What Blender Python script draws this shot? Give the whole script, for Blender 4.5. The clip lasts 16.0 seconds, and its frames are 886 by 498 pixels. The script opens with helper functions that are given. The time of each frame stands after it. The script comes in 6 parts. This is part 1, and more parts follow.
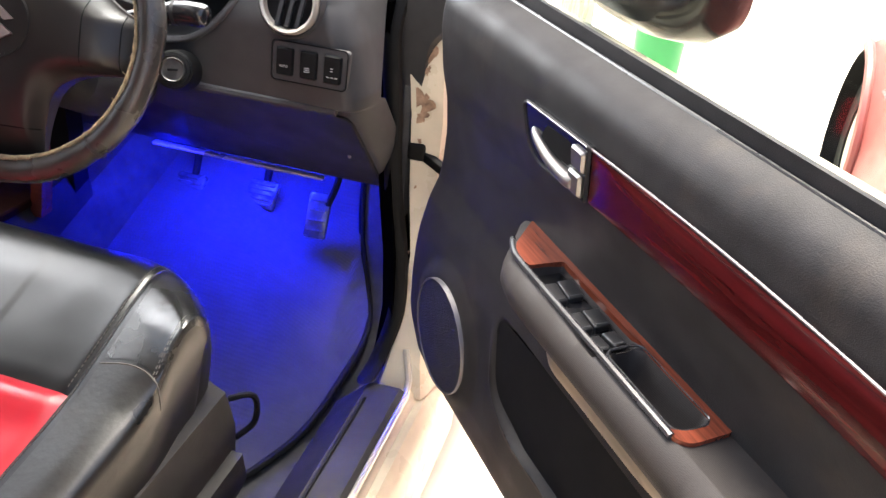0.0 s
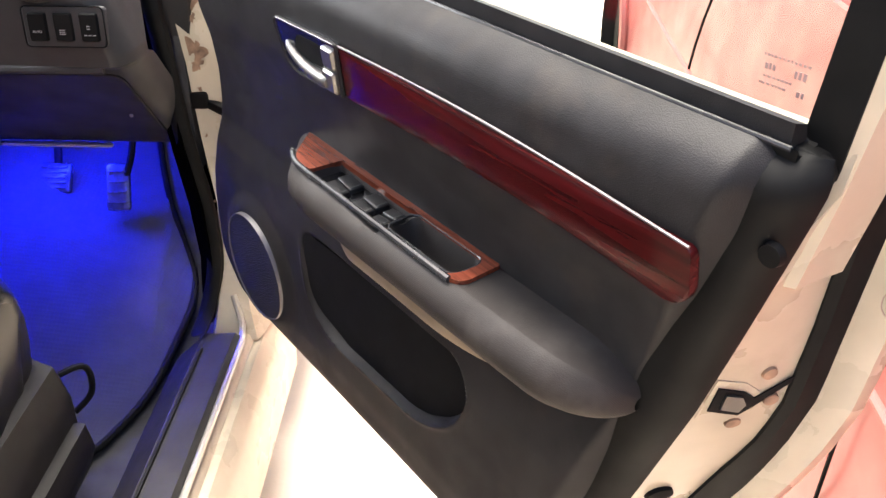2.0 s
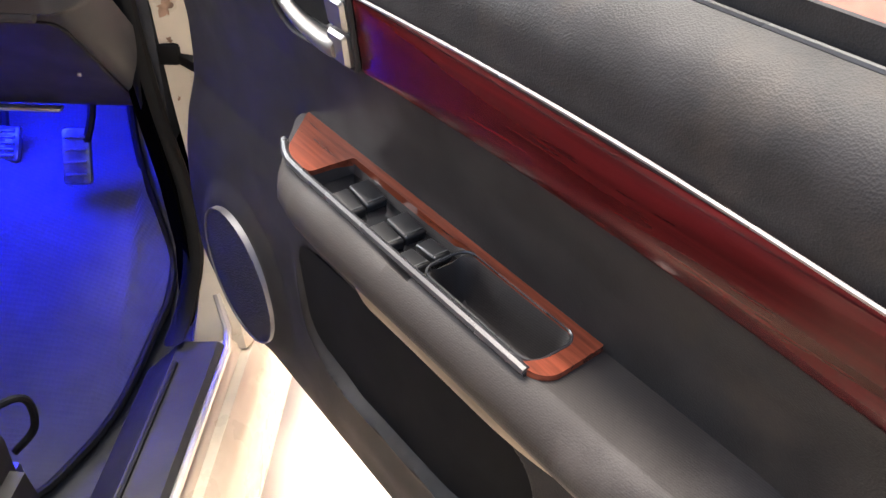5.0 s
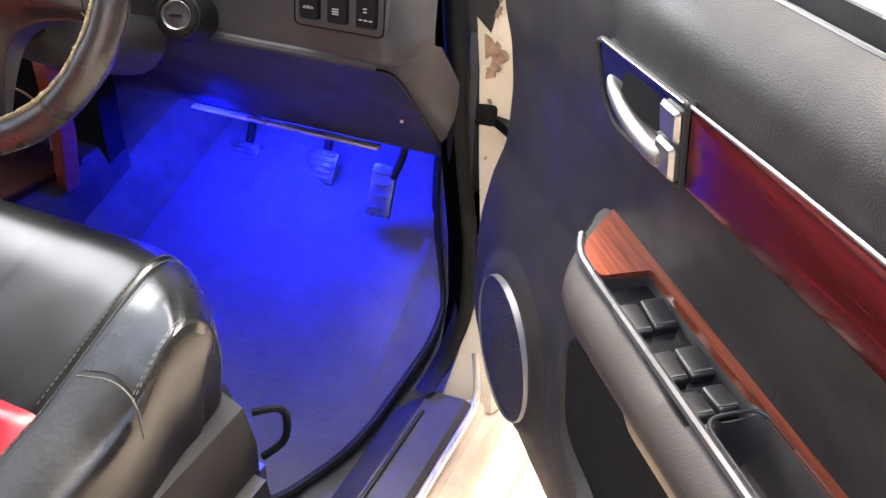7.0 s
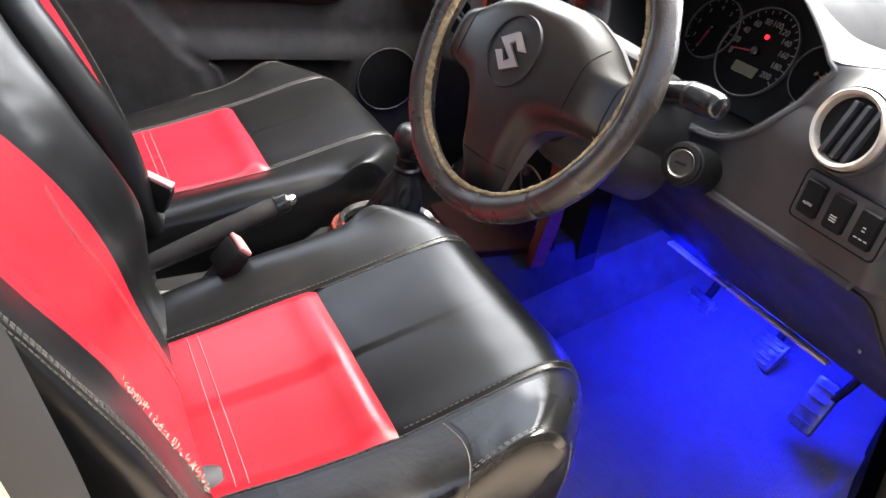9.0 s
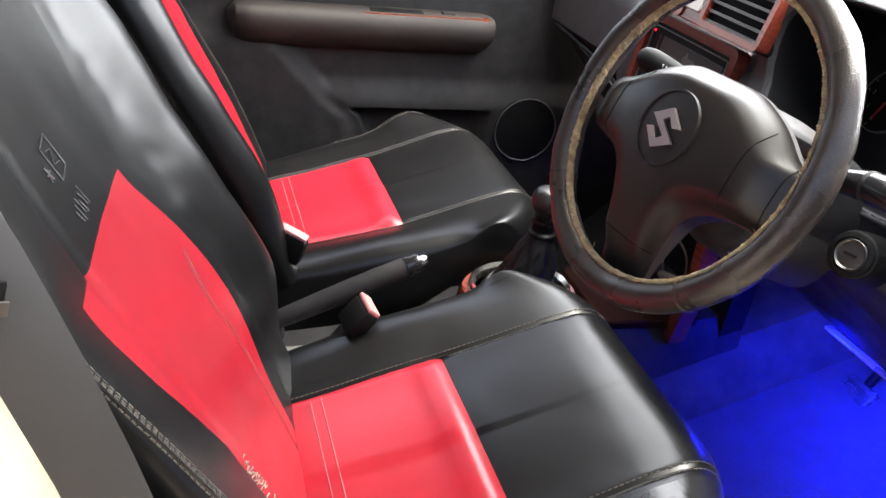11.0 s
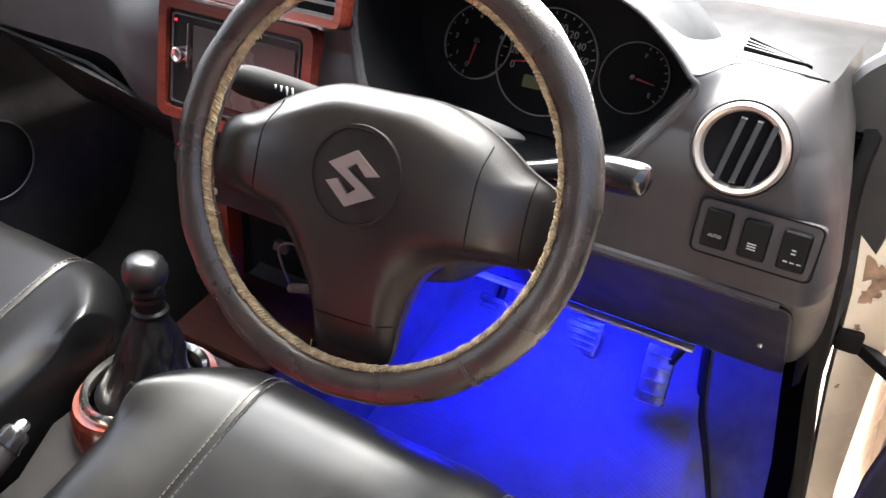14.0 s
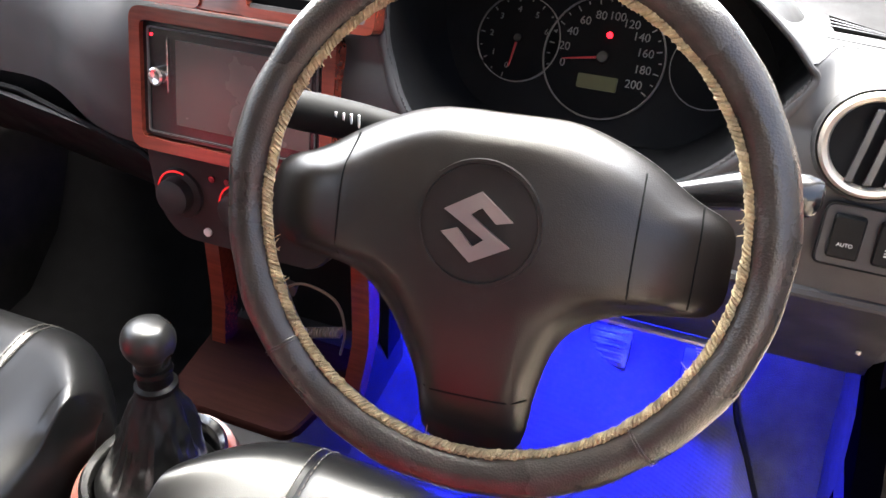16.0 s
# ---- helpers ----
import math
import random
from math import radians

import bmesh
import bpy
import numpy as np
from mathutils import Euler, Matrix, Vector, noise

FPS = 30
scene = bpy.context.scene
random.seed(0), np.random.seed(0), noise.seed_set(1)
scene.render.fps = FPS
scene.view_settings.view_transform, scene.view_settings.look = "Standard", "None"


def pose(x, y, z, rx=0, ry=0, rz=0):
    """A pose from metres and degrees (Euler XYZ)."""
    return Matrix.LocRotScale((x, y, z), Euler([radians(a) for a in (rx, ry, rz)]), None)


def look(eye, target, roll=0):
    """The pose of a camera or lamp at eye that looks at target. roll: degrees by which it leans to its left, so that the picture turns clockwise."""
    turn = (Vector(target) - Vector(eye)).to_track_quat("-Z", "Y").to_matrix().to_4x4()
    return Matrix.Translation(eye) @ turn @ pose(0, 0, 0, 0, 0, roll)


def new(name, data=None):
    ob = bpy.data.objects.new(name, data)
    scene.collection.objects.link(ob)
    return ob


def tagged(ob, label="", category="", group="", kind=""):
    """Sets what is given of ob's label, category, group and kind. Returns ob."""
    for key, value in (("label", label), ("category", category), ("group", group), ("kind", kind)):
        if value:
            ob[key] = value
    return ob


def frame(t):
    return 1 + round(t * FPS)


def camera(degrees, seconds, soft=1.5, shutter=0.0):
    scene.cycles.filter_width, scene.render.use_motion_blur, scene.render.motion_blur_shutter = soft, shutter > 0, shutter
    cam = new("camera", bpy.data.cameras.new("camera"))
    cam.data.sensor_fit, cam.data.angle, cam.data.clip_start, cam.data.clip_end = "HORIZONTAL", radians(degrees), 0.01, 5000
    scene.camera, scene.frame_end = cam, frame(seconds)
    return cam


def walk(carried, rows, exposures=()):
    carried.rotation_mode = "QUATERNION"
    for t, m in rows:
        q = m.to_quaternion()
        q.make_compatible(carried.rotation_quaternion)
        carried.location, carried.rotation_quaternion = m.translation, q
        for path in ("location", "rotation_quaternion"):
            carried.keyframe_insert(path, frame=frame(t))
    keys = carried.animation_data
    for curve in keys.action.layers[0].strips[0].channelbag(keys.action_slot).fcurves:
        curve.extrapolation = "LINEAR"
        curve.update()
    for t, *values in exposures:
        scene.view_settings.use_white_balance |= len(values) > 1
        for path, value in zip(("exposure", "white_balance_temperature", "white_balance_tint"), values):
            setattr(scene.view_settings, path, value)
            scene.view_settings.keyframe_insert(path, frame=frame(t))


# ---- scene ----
cam = camera(55.1, 16.0)
PATH = [
    (0, (0.793, -0.836, 1.363), (0.365, 0.826, 0.338), 5.4),
    (0.5, (0.794, -0.842, 1.361), (0.483, 0.851, 0.342), 4.4),
    (1, (0.804, -0.862, 1.351), (0.608, 0.835, 0.311), 3.2),
    (1.5, (0.843, -0.876, 1.338), (0.722, 0.798, 0.251), 1.4),
    (2, (0.873, -0.919, 1.342), (0.81, 0.759, 0.255), 0.1),
    (2.5, (0.898, -0.956, 1.331), (0.798, 0.742, 0.278), -0.2),
    (3, (0.907, -0.918, 1.305), (0.762, 0.771, 0.243), -0.5),
    (3.5, (0.888, -0.809, 1.273), (0.754, 0.834, 0.14), 0.1),
    (4, (0.854, -0.716, 1.25), (0.759, 0.87, 0.036), 1.4),
    (6.3, (0.811, -0.619, 1.256), (0.792, 1.021, 0.113), -0.6),
    (6.5, (0.814, -0.621, 1.244), (0.634, 1.051, 0.163), 2.0),
    (7, (0.794, -0.589, 1.258), (0.114, 0.932, 0.151), 1.0),
    (7.3, (0.805, -0.585, 1.259), (-0.104, 0.826, 0.17), 3.9),
    (7.5, (0.811, -0.58, 1.265), (-0.212, 0.763, 0.192), 4.9),
    (8, (0.825, -0.573, 1.276), (-0.441, 0.601, 0.267), 8.2),
    (8.5, (0.822, -0.57, 1.299), (-0.56, 0.502, 0.329), 8.3),
    (9, (0.824, -0.551, 1.291), (-0.702, 0.323, 0.338), 9.5),
    (9.5, (0.839, -0.539, 1.291), (-0.847, 0.07, 0.404), 8.7),
    (9.7, (0.839, -0.532, 1.3), (-0.9, 0.032, 0.487), 8.1),
    (11.8, (0.681, -0.561, 1.312), (-0.816, 0.154, 0.195), 9.6),
    (12, (0.665, -0.567, 1.31), (-0.772, 0.19, 0.143), 10.2),
    (12.1, (0.658, -0.563, 1.313), (-0.759, 0.212, 0.134), 10.2),
    (12.5, (0.596, -0.525, 1.338), (-0.767, 0.395, 0.199), 7.7),
    (13, (0.534, -0.535, 1.348), (-0.705, 0.603, 0.267), 5.9),
    (13.5, (0.484, -0.531, 1.356), (-0.576, 0.811, 0.317), 3.5),
    (14, (0.409, -0.55, 1.34), (-0.451, 0.951, 0.336), 3.3),
    (14.5, (0.355, -0.559, 1.351), (-0.404, 0.998, 0.35), 1.0),
    (15, (0.306, -0.566, 1.342), (-0.365, 1.036, 0.349), 1.8),
    (15.5, (0.258, -0.547, 1.329), (-0.374, 1.058, 0.316), 2.3),
    (16, (0.196, -0.504, 1.31), (-0.438, 1.092, 0.285), 2.1),
]
EXPOSURE = [(0, 2.25), (1, 2.2), (2, 2.0), (3, 1.8), (3.5, 2.05), (4, 2.1), (6.5, 2.65), (7.2, 2.8), (8, 2.75), (9, 2.45), (9.7, 2.15), (12, 2.05), (13, 2.5), (14, 2.62), (15, 2.68), (16, 2.9)]
walk(cam, [(t, look(eye, target, roll)) for t, eye, target, roll in PATH], EXPOSURE)

# ---------- light ----------
world = bpy.data.worlds.new("sky")
world.use_nodes = True
scene.world = world
wt = world.node_tree
sky = wt.nodes.new("ShaderNodeTexSky")
sky.sky_type = 'NISHITA'
sky.sun_disc = False
sky.sun_elevation = radians(67)
sky.sun_rotation = radians(-12)
sky.dust_density = 6.0
sky.ozone_density = 0.6
wt.links.new(sky.outputs[0], wt.nodes["Background"].inputs[0])
wt.nodes["Background"].inputs[1].default_value = 0.15

sun = bpy.data.lights.new("sun", 'SUN')
sun.energy, sun.angle, sun.color = 4.0, radians(35), (1.0, 0.93, 0.84)
az, el = radians(-12), radians(67)
sun_ob = new("sun", sun)
sun_ob.matrix_world = look((math.sin(az) * 6 * math.cos(el), math.cos(az) * 6 * math.cos(el), 6 * math.sin(el)), (0, 0, 0))


def strip_lamp(name, eye, target, sx, sy, watts, color):
    l = bpy.data.lights.new(name, 'AREA')
    l.shape, l.size, l.size_y, l.energy, l.color = 'RECTANGLE', sx, sy, watts, color
    o = new(name, l)
    o.matrix_world = look(eye, target)
    return o


BLUE = (0.004, 0.008, 1.0)
strip_lamp("footwell_led_light", (0.03, 0.43, 0.725), (0.06, 0.40, 0.3), 0.34, 0.03, 3.2, BLUE)
# daylight of the sky through the windscreen
strip_lamp("windscreen_sky", (-0.31, 0.42, 1.255), (-0.31, -0.067, 0.381), 1.15, 0.78, 12.0, (0.97, 0.98, 1.0))
strip_lamp("side_window_sky", (-1.04, -0.22, 1.28), (0.0, -0.15, 0.75), 1.2, 0.34, 0.35, (0.97, 0.98, 1.0))


# ---------- materials ----------
def mat(name, base, rough=0.5, metal=0.0, var=0.15, scale=30.0, bump=0.0, bscale=200.0, spec=0.5, stain=0.0,
        stain_col=(0.2, 0.16, 0.11), stain_scale=8.0, coat=0.0, wave=None, rvar=0.1, vor=False, grain=None, wrinkle=0.0, wscale=22.0):
    m = bpy.data.materials.new(name)
    m.use_nodes = True
    t = m.node_tree
    b = t.nodes["Principled BSDF"]
    b.inputs["Metallic"].default_value = metal
    b.inputs["Specular IOR Level"].default_value = spec
    b.inputs["Coat Weight"].default_value = coat
    b.inputs["Coat Roughness"].default_value = 0.08
    co = t.nodes.new("ShaderNodeTexCoord")
    n1 = t.nodes.new("ShaderNodeTexNoise")
    n1.inputs["Scale"].default_value, n1.inputs["Detail"].default_value = scale, 5
    t.links.new(co.outputs["Object"], n1.inputs["Vector"])
    if grain:
        # streaks drawn out along a level direction, at grain[0] degrees from the x axis
        turn, pull = t.nodes.new("ShaderNodeMapping"), t.nodes.new("ShaderNodeMapping")
        turn.inputs["Rotation"].default_value[2] = -radians(grain[0])
        pull.inputs["Scale"].default_value = grain[1]
        t.links.new(co.outputs["Object"], turn.inputs["Vector"])
        t.links.new(turn.outputs[0], pull.inputs["Vector"])
        t.links.new(pull.outputs[0], n1.inputs["Vector"])
        n1.inputs["Detail"].default_value, n1.inputs["Distortion"].default_value = 7, 0.6
    ramp = t.nodes.new("ShaderNodeValToRGB")
    c = Vector(base)
    ramp.color_ramp.elements[0].position, ramp.color_ramp.elements[1].position = 0.3, 0.7
    ramp.color_ramp.elements[0].color = (*(c * (1 - var)), 1)
    ramp.color_ramp.elements[1].color = (*[min(1, v * (1 + var)) for v in c], 1)
    src = n1.outputs["Fac"]
    if wave:
        w = t.nodes.new("ShaderNodeTexWave")
        w.bands_direction = wave[3]
        w.inputs["Scale"].default_value, w.inputs["Distortion"].default_value = wave[0], wave[1]
        w.inputs["Detail"].default_value, w.inputs["Detail Scale"].default_value = 4, wave[2]
        t.links.new(co.outputs["Object"], w.inputs["Vector"])
        src = w.outputs["Fac"]
    t.links.new(src, ramp.inputs[0])
    out = ramp.outputs[0]
    if stain > 0:
        n2 = t.nodes.new("ShaderNodeTexNoise")
        n2.inputs["Scale"].default_value, n2.inputs["Detail"].default_value = stain_scale, 8
        n2.inputs["Roughness"].default_value = 0.65
        t.links.new(co.outputs["Object"], n2.inputs["Vector"])
        mr = t.nodes.new("ShaderNodeMapRange")
        mr.inputs[1].default_value, mr.inputs[2].default_value = 0.56, 0.72
        mr.inputs[3].default_value, mr.inputs[4].default_value = 0.0, stain
        t.links.new(n2.outputs["Fac"], mr.inputs[0])
        mx = t.nodes.new("ShaderNodeMix")
        mx.data_type = 'RGBA'
        mx.inputs[7].default_value = (*stain_col, 1)
        t.links.new(mr.outputs[0], mx.inputs[0])
        t.links.new(out, mx.inputs[6])
        out = mx.outputs[2]
    t.links.new(out, b.inputs["Base Color"])
    rr = t.nodes.new("ShaderNodeMapRange")
    n3 = t.nodes.new("ShaderNodeTexNoise")
    n3.inputs["Scale"].default_value, n3.inputs["Detail"].default_value = scale * 0.4, 6
    t.links.new(co.outputs["Object"], n3.inputs["Vector"])
    rr.inputs[1].default_value, rr.inputs[2].default_value = 0.3, 0.7
    rr.inputs[3].default_value, rr.inputs[4].default_value = max(0.02, rough - rvar), min(1, rough + rvar)
    t.links.new(n3.outputs["Fac"], rr.inputs[0])
    t.links.new(rr.outputs[0], b.inputs["Roughness"])
    if bump > 0:
        if vor:
            n4 = t.nodes.new("ShaderNodeTexVoronoi")
            n4.inputs["Scale"].default_value = bscale
            n4.inputs["Randomness"].default_value = 0.0 if vor == "grid" else 1.0
            h = n4.outputs["Distance"]
        else:
            n4 = t.nodes.new("ShaderNodeTexNoise")
            n4.inputs["Scale"].default_value, n4.inputs["Detail"].default_value = bscale, 3
            h = n4.outputs["Fac"]
        t.links.new(co.outputs["Object"], n4.inputs["Vector"])
        bp = t.nodes.new("ShaderNodeBump")
        bp.inputs["Strength"].default_value, bp.inputs["Distance"].default_value = bump, 0.002
        t.links.new(h, bp.inputs["Height"])
        if wrinkle:
            n5 = t.nodes.new("ShaderNodeTexNoise")
            n5.inputs["Scale"].default_value, n5.inputs["Detail"].default_value, n5.inputs["Distortion"].default_value = wscale, 4, 0.8
            t.links.new(co.outputs["Object"], n5.inputs["Vector"])
            b2 = t.nodes.new("ShaderNodeBump")
            b2.inputs["Strength"].default_value, b2.inputs["Distance"].default_value = wrinkle, 0.004
            t.links.new(n5.outputs["Fac"], b2.inputs["Height"])
            t.links.new(b2.outputs[0], bp.inputs["Normal"])
        t.links.new(bp.outputs[0], b.inputs["Normal"])
    return m


def glow(name, col, strength):
    m = bpy.data.materials.new(name)
    m.use_nodes = True
    b = m.node_tree.nodes["Principled BSDF"]
    b.inputs["Base Color"].default_value = (*col, 1)
    b.inputs["Emission Color"].default_value = (*col, 1)
    b.inputs["Emission Strength"].default_value = strength
    return m


def glass(name, tint=(0.9, 0.95, 0.93)):
    m = bpy.data.materials.new(name)
    m.use_nodes = True
    t = m.node_tree
    t.nodes.remove(t.nodes["Principled BSDF"])
    tr = t.nodes.new("ShaderNodeBsdfTransparent")
    tr.inputs[0].default_value = (*tint, 1)
    gl = t.nodes.new("ShaderNodeBsdfGlossy")
    gl.inputs["Roughness"].default_value = 0.02
    lw = t.nodes.new("ShaderNodeLayerWeight")
    lw.inputs[0].default_value = 0.5
    pw = t.nodes.new("ShaderNodeMath")
    pw.operation, pw.inputs[1].default_value = 'POWER', 4.0
    t.links.new(lw.outputs["Facing"], pw.inputs[0])
    fr = t.nodes.new("ShaderNodeMath")
    fr.operation, fr.inputs[1].default_value, fr.inputs[2].default_value = 'MULTIPLY_ADD', 0.5, 0.03
    t.links.new(pw.outputs[0], fr.inputs[0])
    mx = t.nodes.new("ShaderNodeMixShader")
    t.links.new(fr.outputs[0], mx.inputs[0])
    t.links.new(tr.outputs[0], mx.inputs[1])
    t.links.new(gl.outputs[0], mx.inputs[2])
    t.links.new(mx.outputs[0], t.nodes["Material Output"].inputs[0])
    return m


PLASTIC = mat("black_grained_plastic", (0.0215, 0.0205, 0.021), 0.52, spec=0.13, var=0.2, bump=0.12, bscale=1000, vor=True, stain=0.35, stain_col=(0.045, 0.04, 0.038), stain_scale=11)
# brown stain stands for dust and for warm light off the ground
DOORP = mat("dust_and_bounce_door_plastic", (0.0215, 0.0205, 0.021), 0.52, spec=0.13, var=0.2, bump=0.14, bscale=900, vor=True, stain=0.7, stain_col=(0.052, 0.042, 0.033), stain_scale=5)
PLASTIC_LOW = mat("dusty_black_plastic", (0.015, 0.014, 0.0135), 0.58, var=0.2, spec=0.3, bump=0.2, bscale=800, vor=True, stain=0.4, stain_col=(0.04, 0.036, 0.033), stain_scale=9)
DASH = mat("charcoal_dash_plastic", (0.038, 0.037, 0.038), 0.55, spec=0.3, var=0.1, bump=0.12, bscale=1100, vor=True, stain=0.2, stain_col=(0.085, 0.08, 0.08), stain_scale=12)
GLOSS = mat("glossy_black_plastic", (0.012, 0.012, 0.013), 0.16, var=0.1, rvar=0.06)
DARK = mat("matt_black_and_recess_shade", (0.006, 0.006, 0.0065), 0.75, spec=0.1)
FABRIC = mat("ribbed_grey_cloth", (0.026, 0.022, 0.020), 0.66, spec=0.3, var=0.18, bump=0.15, bscale=700, wave=(260, 0.4, 2, 'DIAGONAL'), stain=0.35, stain_col=(0.085, 0.075, 0.07), stain_scale=10)
LEATHER = mat("black_leatherette", (0.0062, 0.0062, 0.0064), 0.30, var=0.2, bump=0.05, bscale=900, vor=True, rvar=0.015, spec=0.40, wrinkle=0.02, wscale=14)
LEATHER_W = mat("worn_black_leatherette", (0.009, 0.009, 0.009), 0.38, var=0.3, bump=0.25, bscale=90, stain=0.3, stain_col=(0.02, 0.018, 0.016), stain_scale=18, rvar=0.12)
LEATHER_G = mat("glossy_cracked_leatherette", (0.012, 0.012, 0.012), 0.25, var=0.3, bump=0.2, bscale=45, stain=0.3, stain_col=(0.022, 0.020, 0.018), stain_scale=30, rvar=0.08)
RED = mat("red_leatherette", (0.42, 0.014, 0.027), 0.31, var=0.04, bump=0.04, bscale=900, vor=True, rvar=0.015, spec=0.5, wrinkle=0.012, wscale=12)
THREAD = mat("tan_thread", (0.42, 0.37, 0.28), 0.85, var=0.3, scale=200)
THREAD_G = mat("grey_thread", (0.10, 0.093, 0.08), 0.85, var=0.3, scale=200)
WOOD = mat("orange_wood_veneer", (0.155, 0.036, 0.018), 0.22, var=0.42, coat=0.5, scale=9, grain=(-51, (1.5, 22, 22)), rvar=0.04)
WOOD_D = mat("red_brown_wood_veneer", (0.13, 0.024, 0.014), 0.24, var=0.25, coat=0.45, scale=9, grain=(0, (1.5, 22, 22)), rvar=0.04)
WOOD_RED = mat("dark_red_wood_veneer", (0.040, 0.0038, 0.0044), 0.20, spec=0.26, var=0.5, grain=(-51, (1.0, 12, 16)), scale=7, rvar=0.03)
CHROME = mat("satin_chrome", (0.72, 0.70, 0.68), 0.22, metal=1.0, var=0.05)
SILVER = mat("silver_plastic", (0.5, 0.47, 0.43), 0.34, metal=0.6, var=0.08)
PAINT = mat("beige_car_paint", (0.47, 0.41, 0.31), 0.3, var=0.05, stain=0.35, stain_col=(0.3, 0.2, 0.12), stain_scale=7, coat=0.3)
RUST = mat("rusty_primer", (0.27, 0.17, 0.11), 0.8, var=0.5, scale=60)
RUBBER = mat("black_rubber", (0.006, 0.006, 0.006), 0.6, var=0.2, spec=0.12)
PEDALM = mat("worn_pedal_rubber", (0.06, 0.06, 0.062), 0.22, var=0.3, scale=60)
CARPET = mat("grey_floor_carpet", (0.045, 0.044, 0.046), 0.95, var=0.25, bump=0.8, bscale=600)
# near-black copy of the grey carpet; passenger footwell shade is in the colour
CARPET_D = mat("shaded_floor_carpet", (0.005, 0.005, 0.0055), 0.95, spec=0.1, var=0.3, bump=0.6, bscale=600)
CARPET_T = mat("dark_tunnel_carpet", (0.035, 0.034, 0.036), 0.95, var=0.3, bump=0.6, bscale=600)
# brown stands in for warm light off the ground under the arm rest
GROUNDLIT = mat("ground_lit_plastic", (0.17, 0.135, 0.095), 0.55, var=0.25, scale=20)
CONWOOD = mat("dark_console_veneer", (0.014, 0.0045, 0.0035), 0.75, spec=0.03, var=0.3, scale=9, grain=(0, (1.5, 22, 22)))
BOOTM = mat("soft_black_boot_leather", (0.0035, 0.0035, 0.0035), 0.42, var=0.3, bump=0.15, bscale=300, spec=0.2)
EMBM = mat("dull_silver_emblem", (0.42, 0.36, 0.35), 0.34, metal=0.8, var=0.1)
MATM = mat("ribbed_floor_mat", (0.05, 0.048, 0.05), 0.8, var=0.1, bump=0.35, bscale=133, vor="grid", stain=0.3, stain_col=(0.04, 0.038, 0.036), stain_scale=6)
METAL = mat("worn_steel", (0.26, 0.25, 0.24), 0.42, metal=0.9, var=0.2, scale=80)
GREYP = mat("grey_trim_plastic", (0.055, 0.055, 0.055), 0.5, var=0.12, bump=0.2, bscale=600, stain=0.3, stain_col=(0.085, 0.08, 0.075), stain_scale=12)
PILLARM = mat("dark_pillar_plastic", (0.028, 0.027, 0.028), 0.6, spec=0.2, var=0.15, bump=0.12, bscale=900, vor=True)
CARRED = mat("red_car_paint", (0.30, 0.085, 0.075), 0.45, var=0.04, coat=0.1, stain=0.2, stain_col=(0.36, 0.11, 0.095), stain_scale=3)
CONCRETE = mat("pale_concrete", (0.60, 0.53, 0.43), 0.85, var=0.12, scale=3, bump=0.4, bscale=60, stain=0.25, stain_col=(0.50, 0.43, 0.34), stain_scale=2.5)
PADM = mat("charcoal_airbag_plastic", (0.015, 0.0125, 0.0115), 0.38, spec=0.36, var=0.12, bump=0.08, bscale=1000, vor=True, stain=0.2, stain_col=(0.08, 0.07, 0.065), stain_scale=14)
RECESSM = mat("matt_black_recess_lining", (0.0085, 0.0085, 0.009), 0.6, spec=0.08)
LOCKM = mat("dull_lock_metal", (0.11, 0.105, 0.10), 0.45, metal=0.85, var=0.2, scale=80)
WIREM = mat("dull_tan_wire", (0.15, 0.12, 0.085), 0.6, var=0.2)
# near-zero black that stands in for shade
SLOTM = mat("shade_black", (0.0012, 0.0012, 0.0012), 0.8, spec=0.0)
SATIN = mat("satin_dark_lip", (0.030, 0.030, 0.032), 0.28, var=0.15)
KNOBM = mat("worn_black_knob", (0.010, 0.010, 0.010), 0.34, bump=0.06, bscale=900, var=0.15)
GREEN = mat("green_plastic", (0.03, 0.32, 0.09), 0.4, var=0.1)
SEAMRED = mat("pink_seam_thread", (0.55, 0.10, 0.11), 0.5)
EMBOSS = mat("worn_grey_embossing", (0.13, 0.13, 0.13), 0.5)
GREYINK = mat("dim_grey_ink", (0.36, 0.36, 0.35), 0.6, var=0.05)
WHITE = mat("white_ink", (0.75, 0.75, 0.74), 0.6, var=0.03)
INK = mat("etched_dark_mark", (0.36, 0.25, 0.23), 0.6)
STAMP = mat("black_stamp_ink", (0.05, 0.045, 0.04), 0.6)
ROOFL = mat("grey_roof_lining", (0.24, 0.23, 0.215), 0.9, var=0.06, bump=0.3, bscale=500)
LCD = mat("olive_lcd", (0.06, 0.065, 0.025), 0.35, var=0.05)
SCREEN = mat("grey_touch_screen", (0.05, 0.048, 0.045), 0.22, var=0.05)
NEEDLE = mat("red_needle", (0.28, 0.012, 0.016), 0.5)
REDGLOW = glow("red_warning_light", (1.0, 0.01, 0.02), 0.9)
BLUEGLOW = glow("blue_led", (0.05, 0.08, 1.0), 8.0)
REDLED = glow("red_dial_light", (1.0, 0.03, 0.03), 0.08)
GLASS = glass("window_glass")
WINDSC = glass("green_grey_windscreen_glass", (0.6, 0.63, 0.62))
SMOKED = glass("lightly_tinted_glass", (0.9, 0.92, 0.91))
TINTED = glass("dark_tinted_glass", (0.38, 0.39, 0.39))


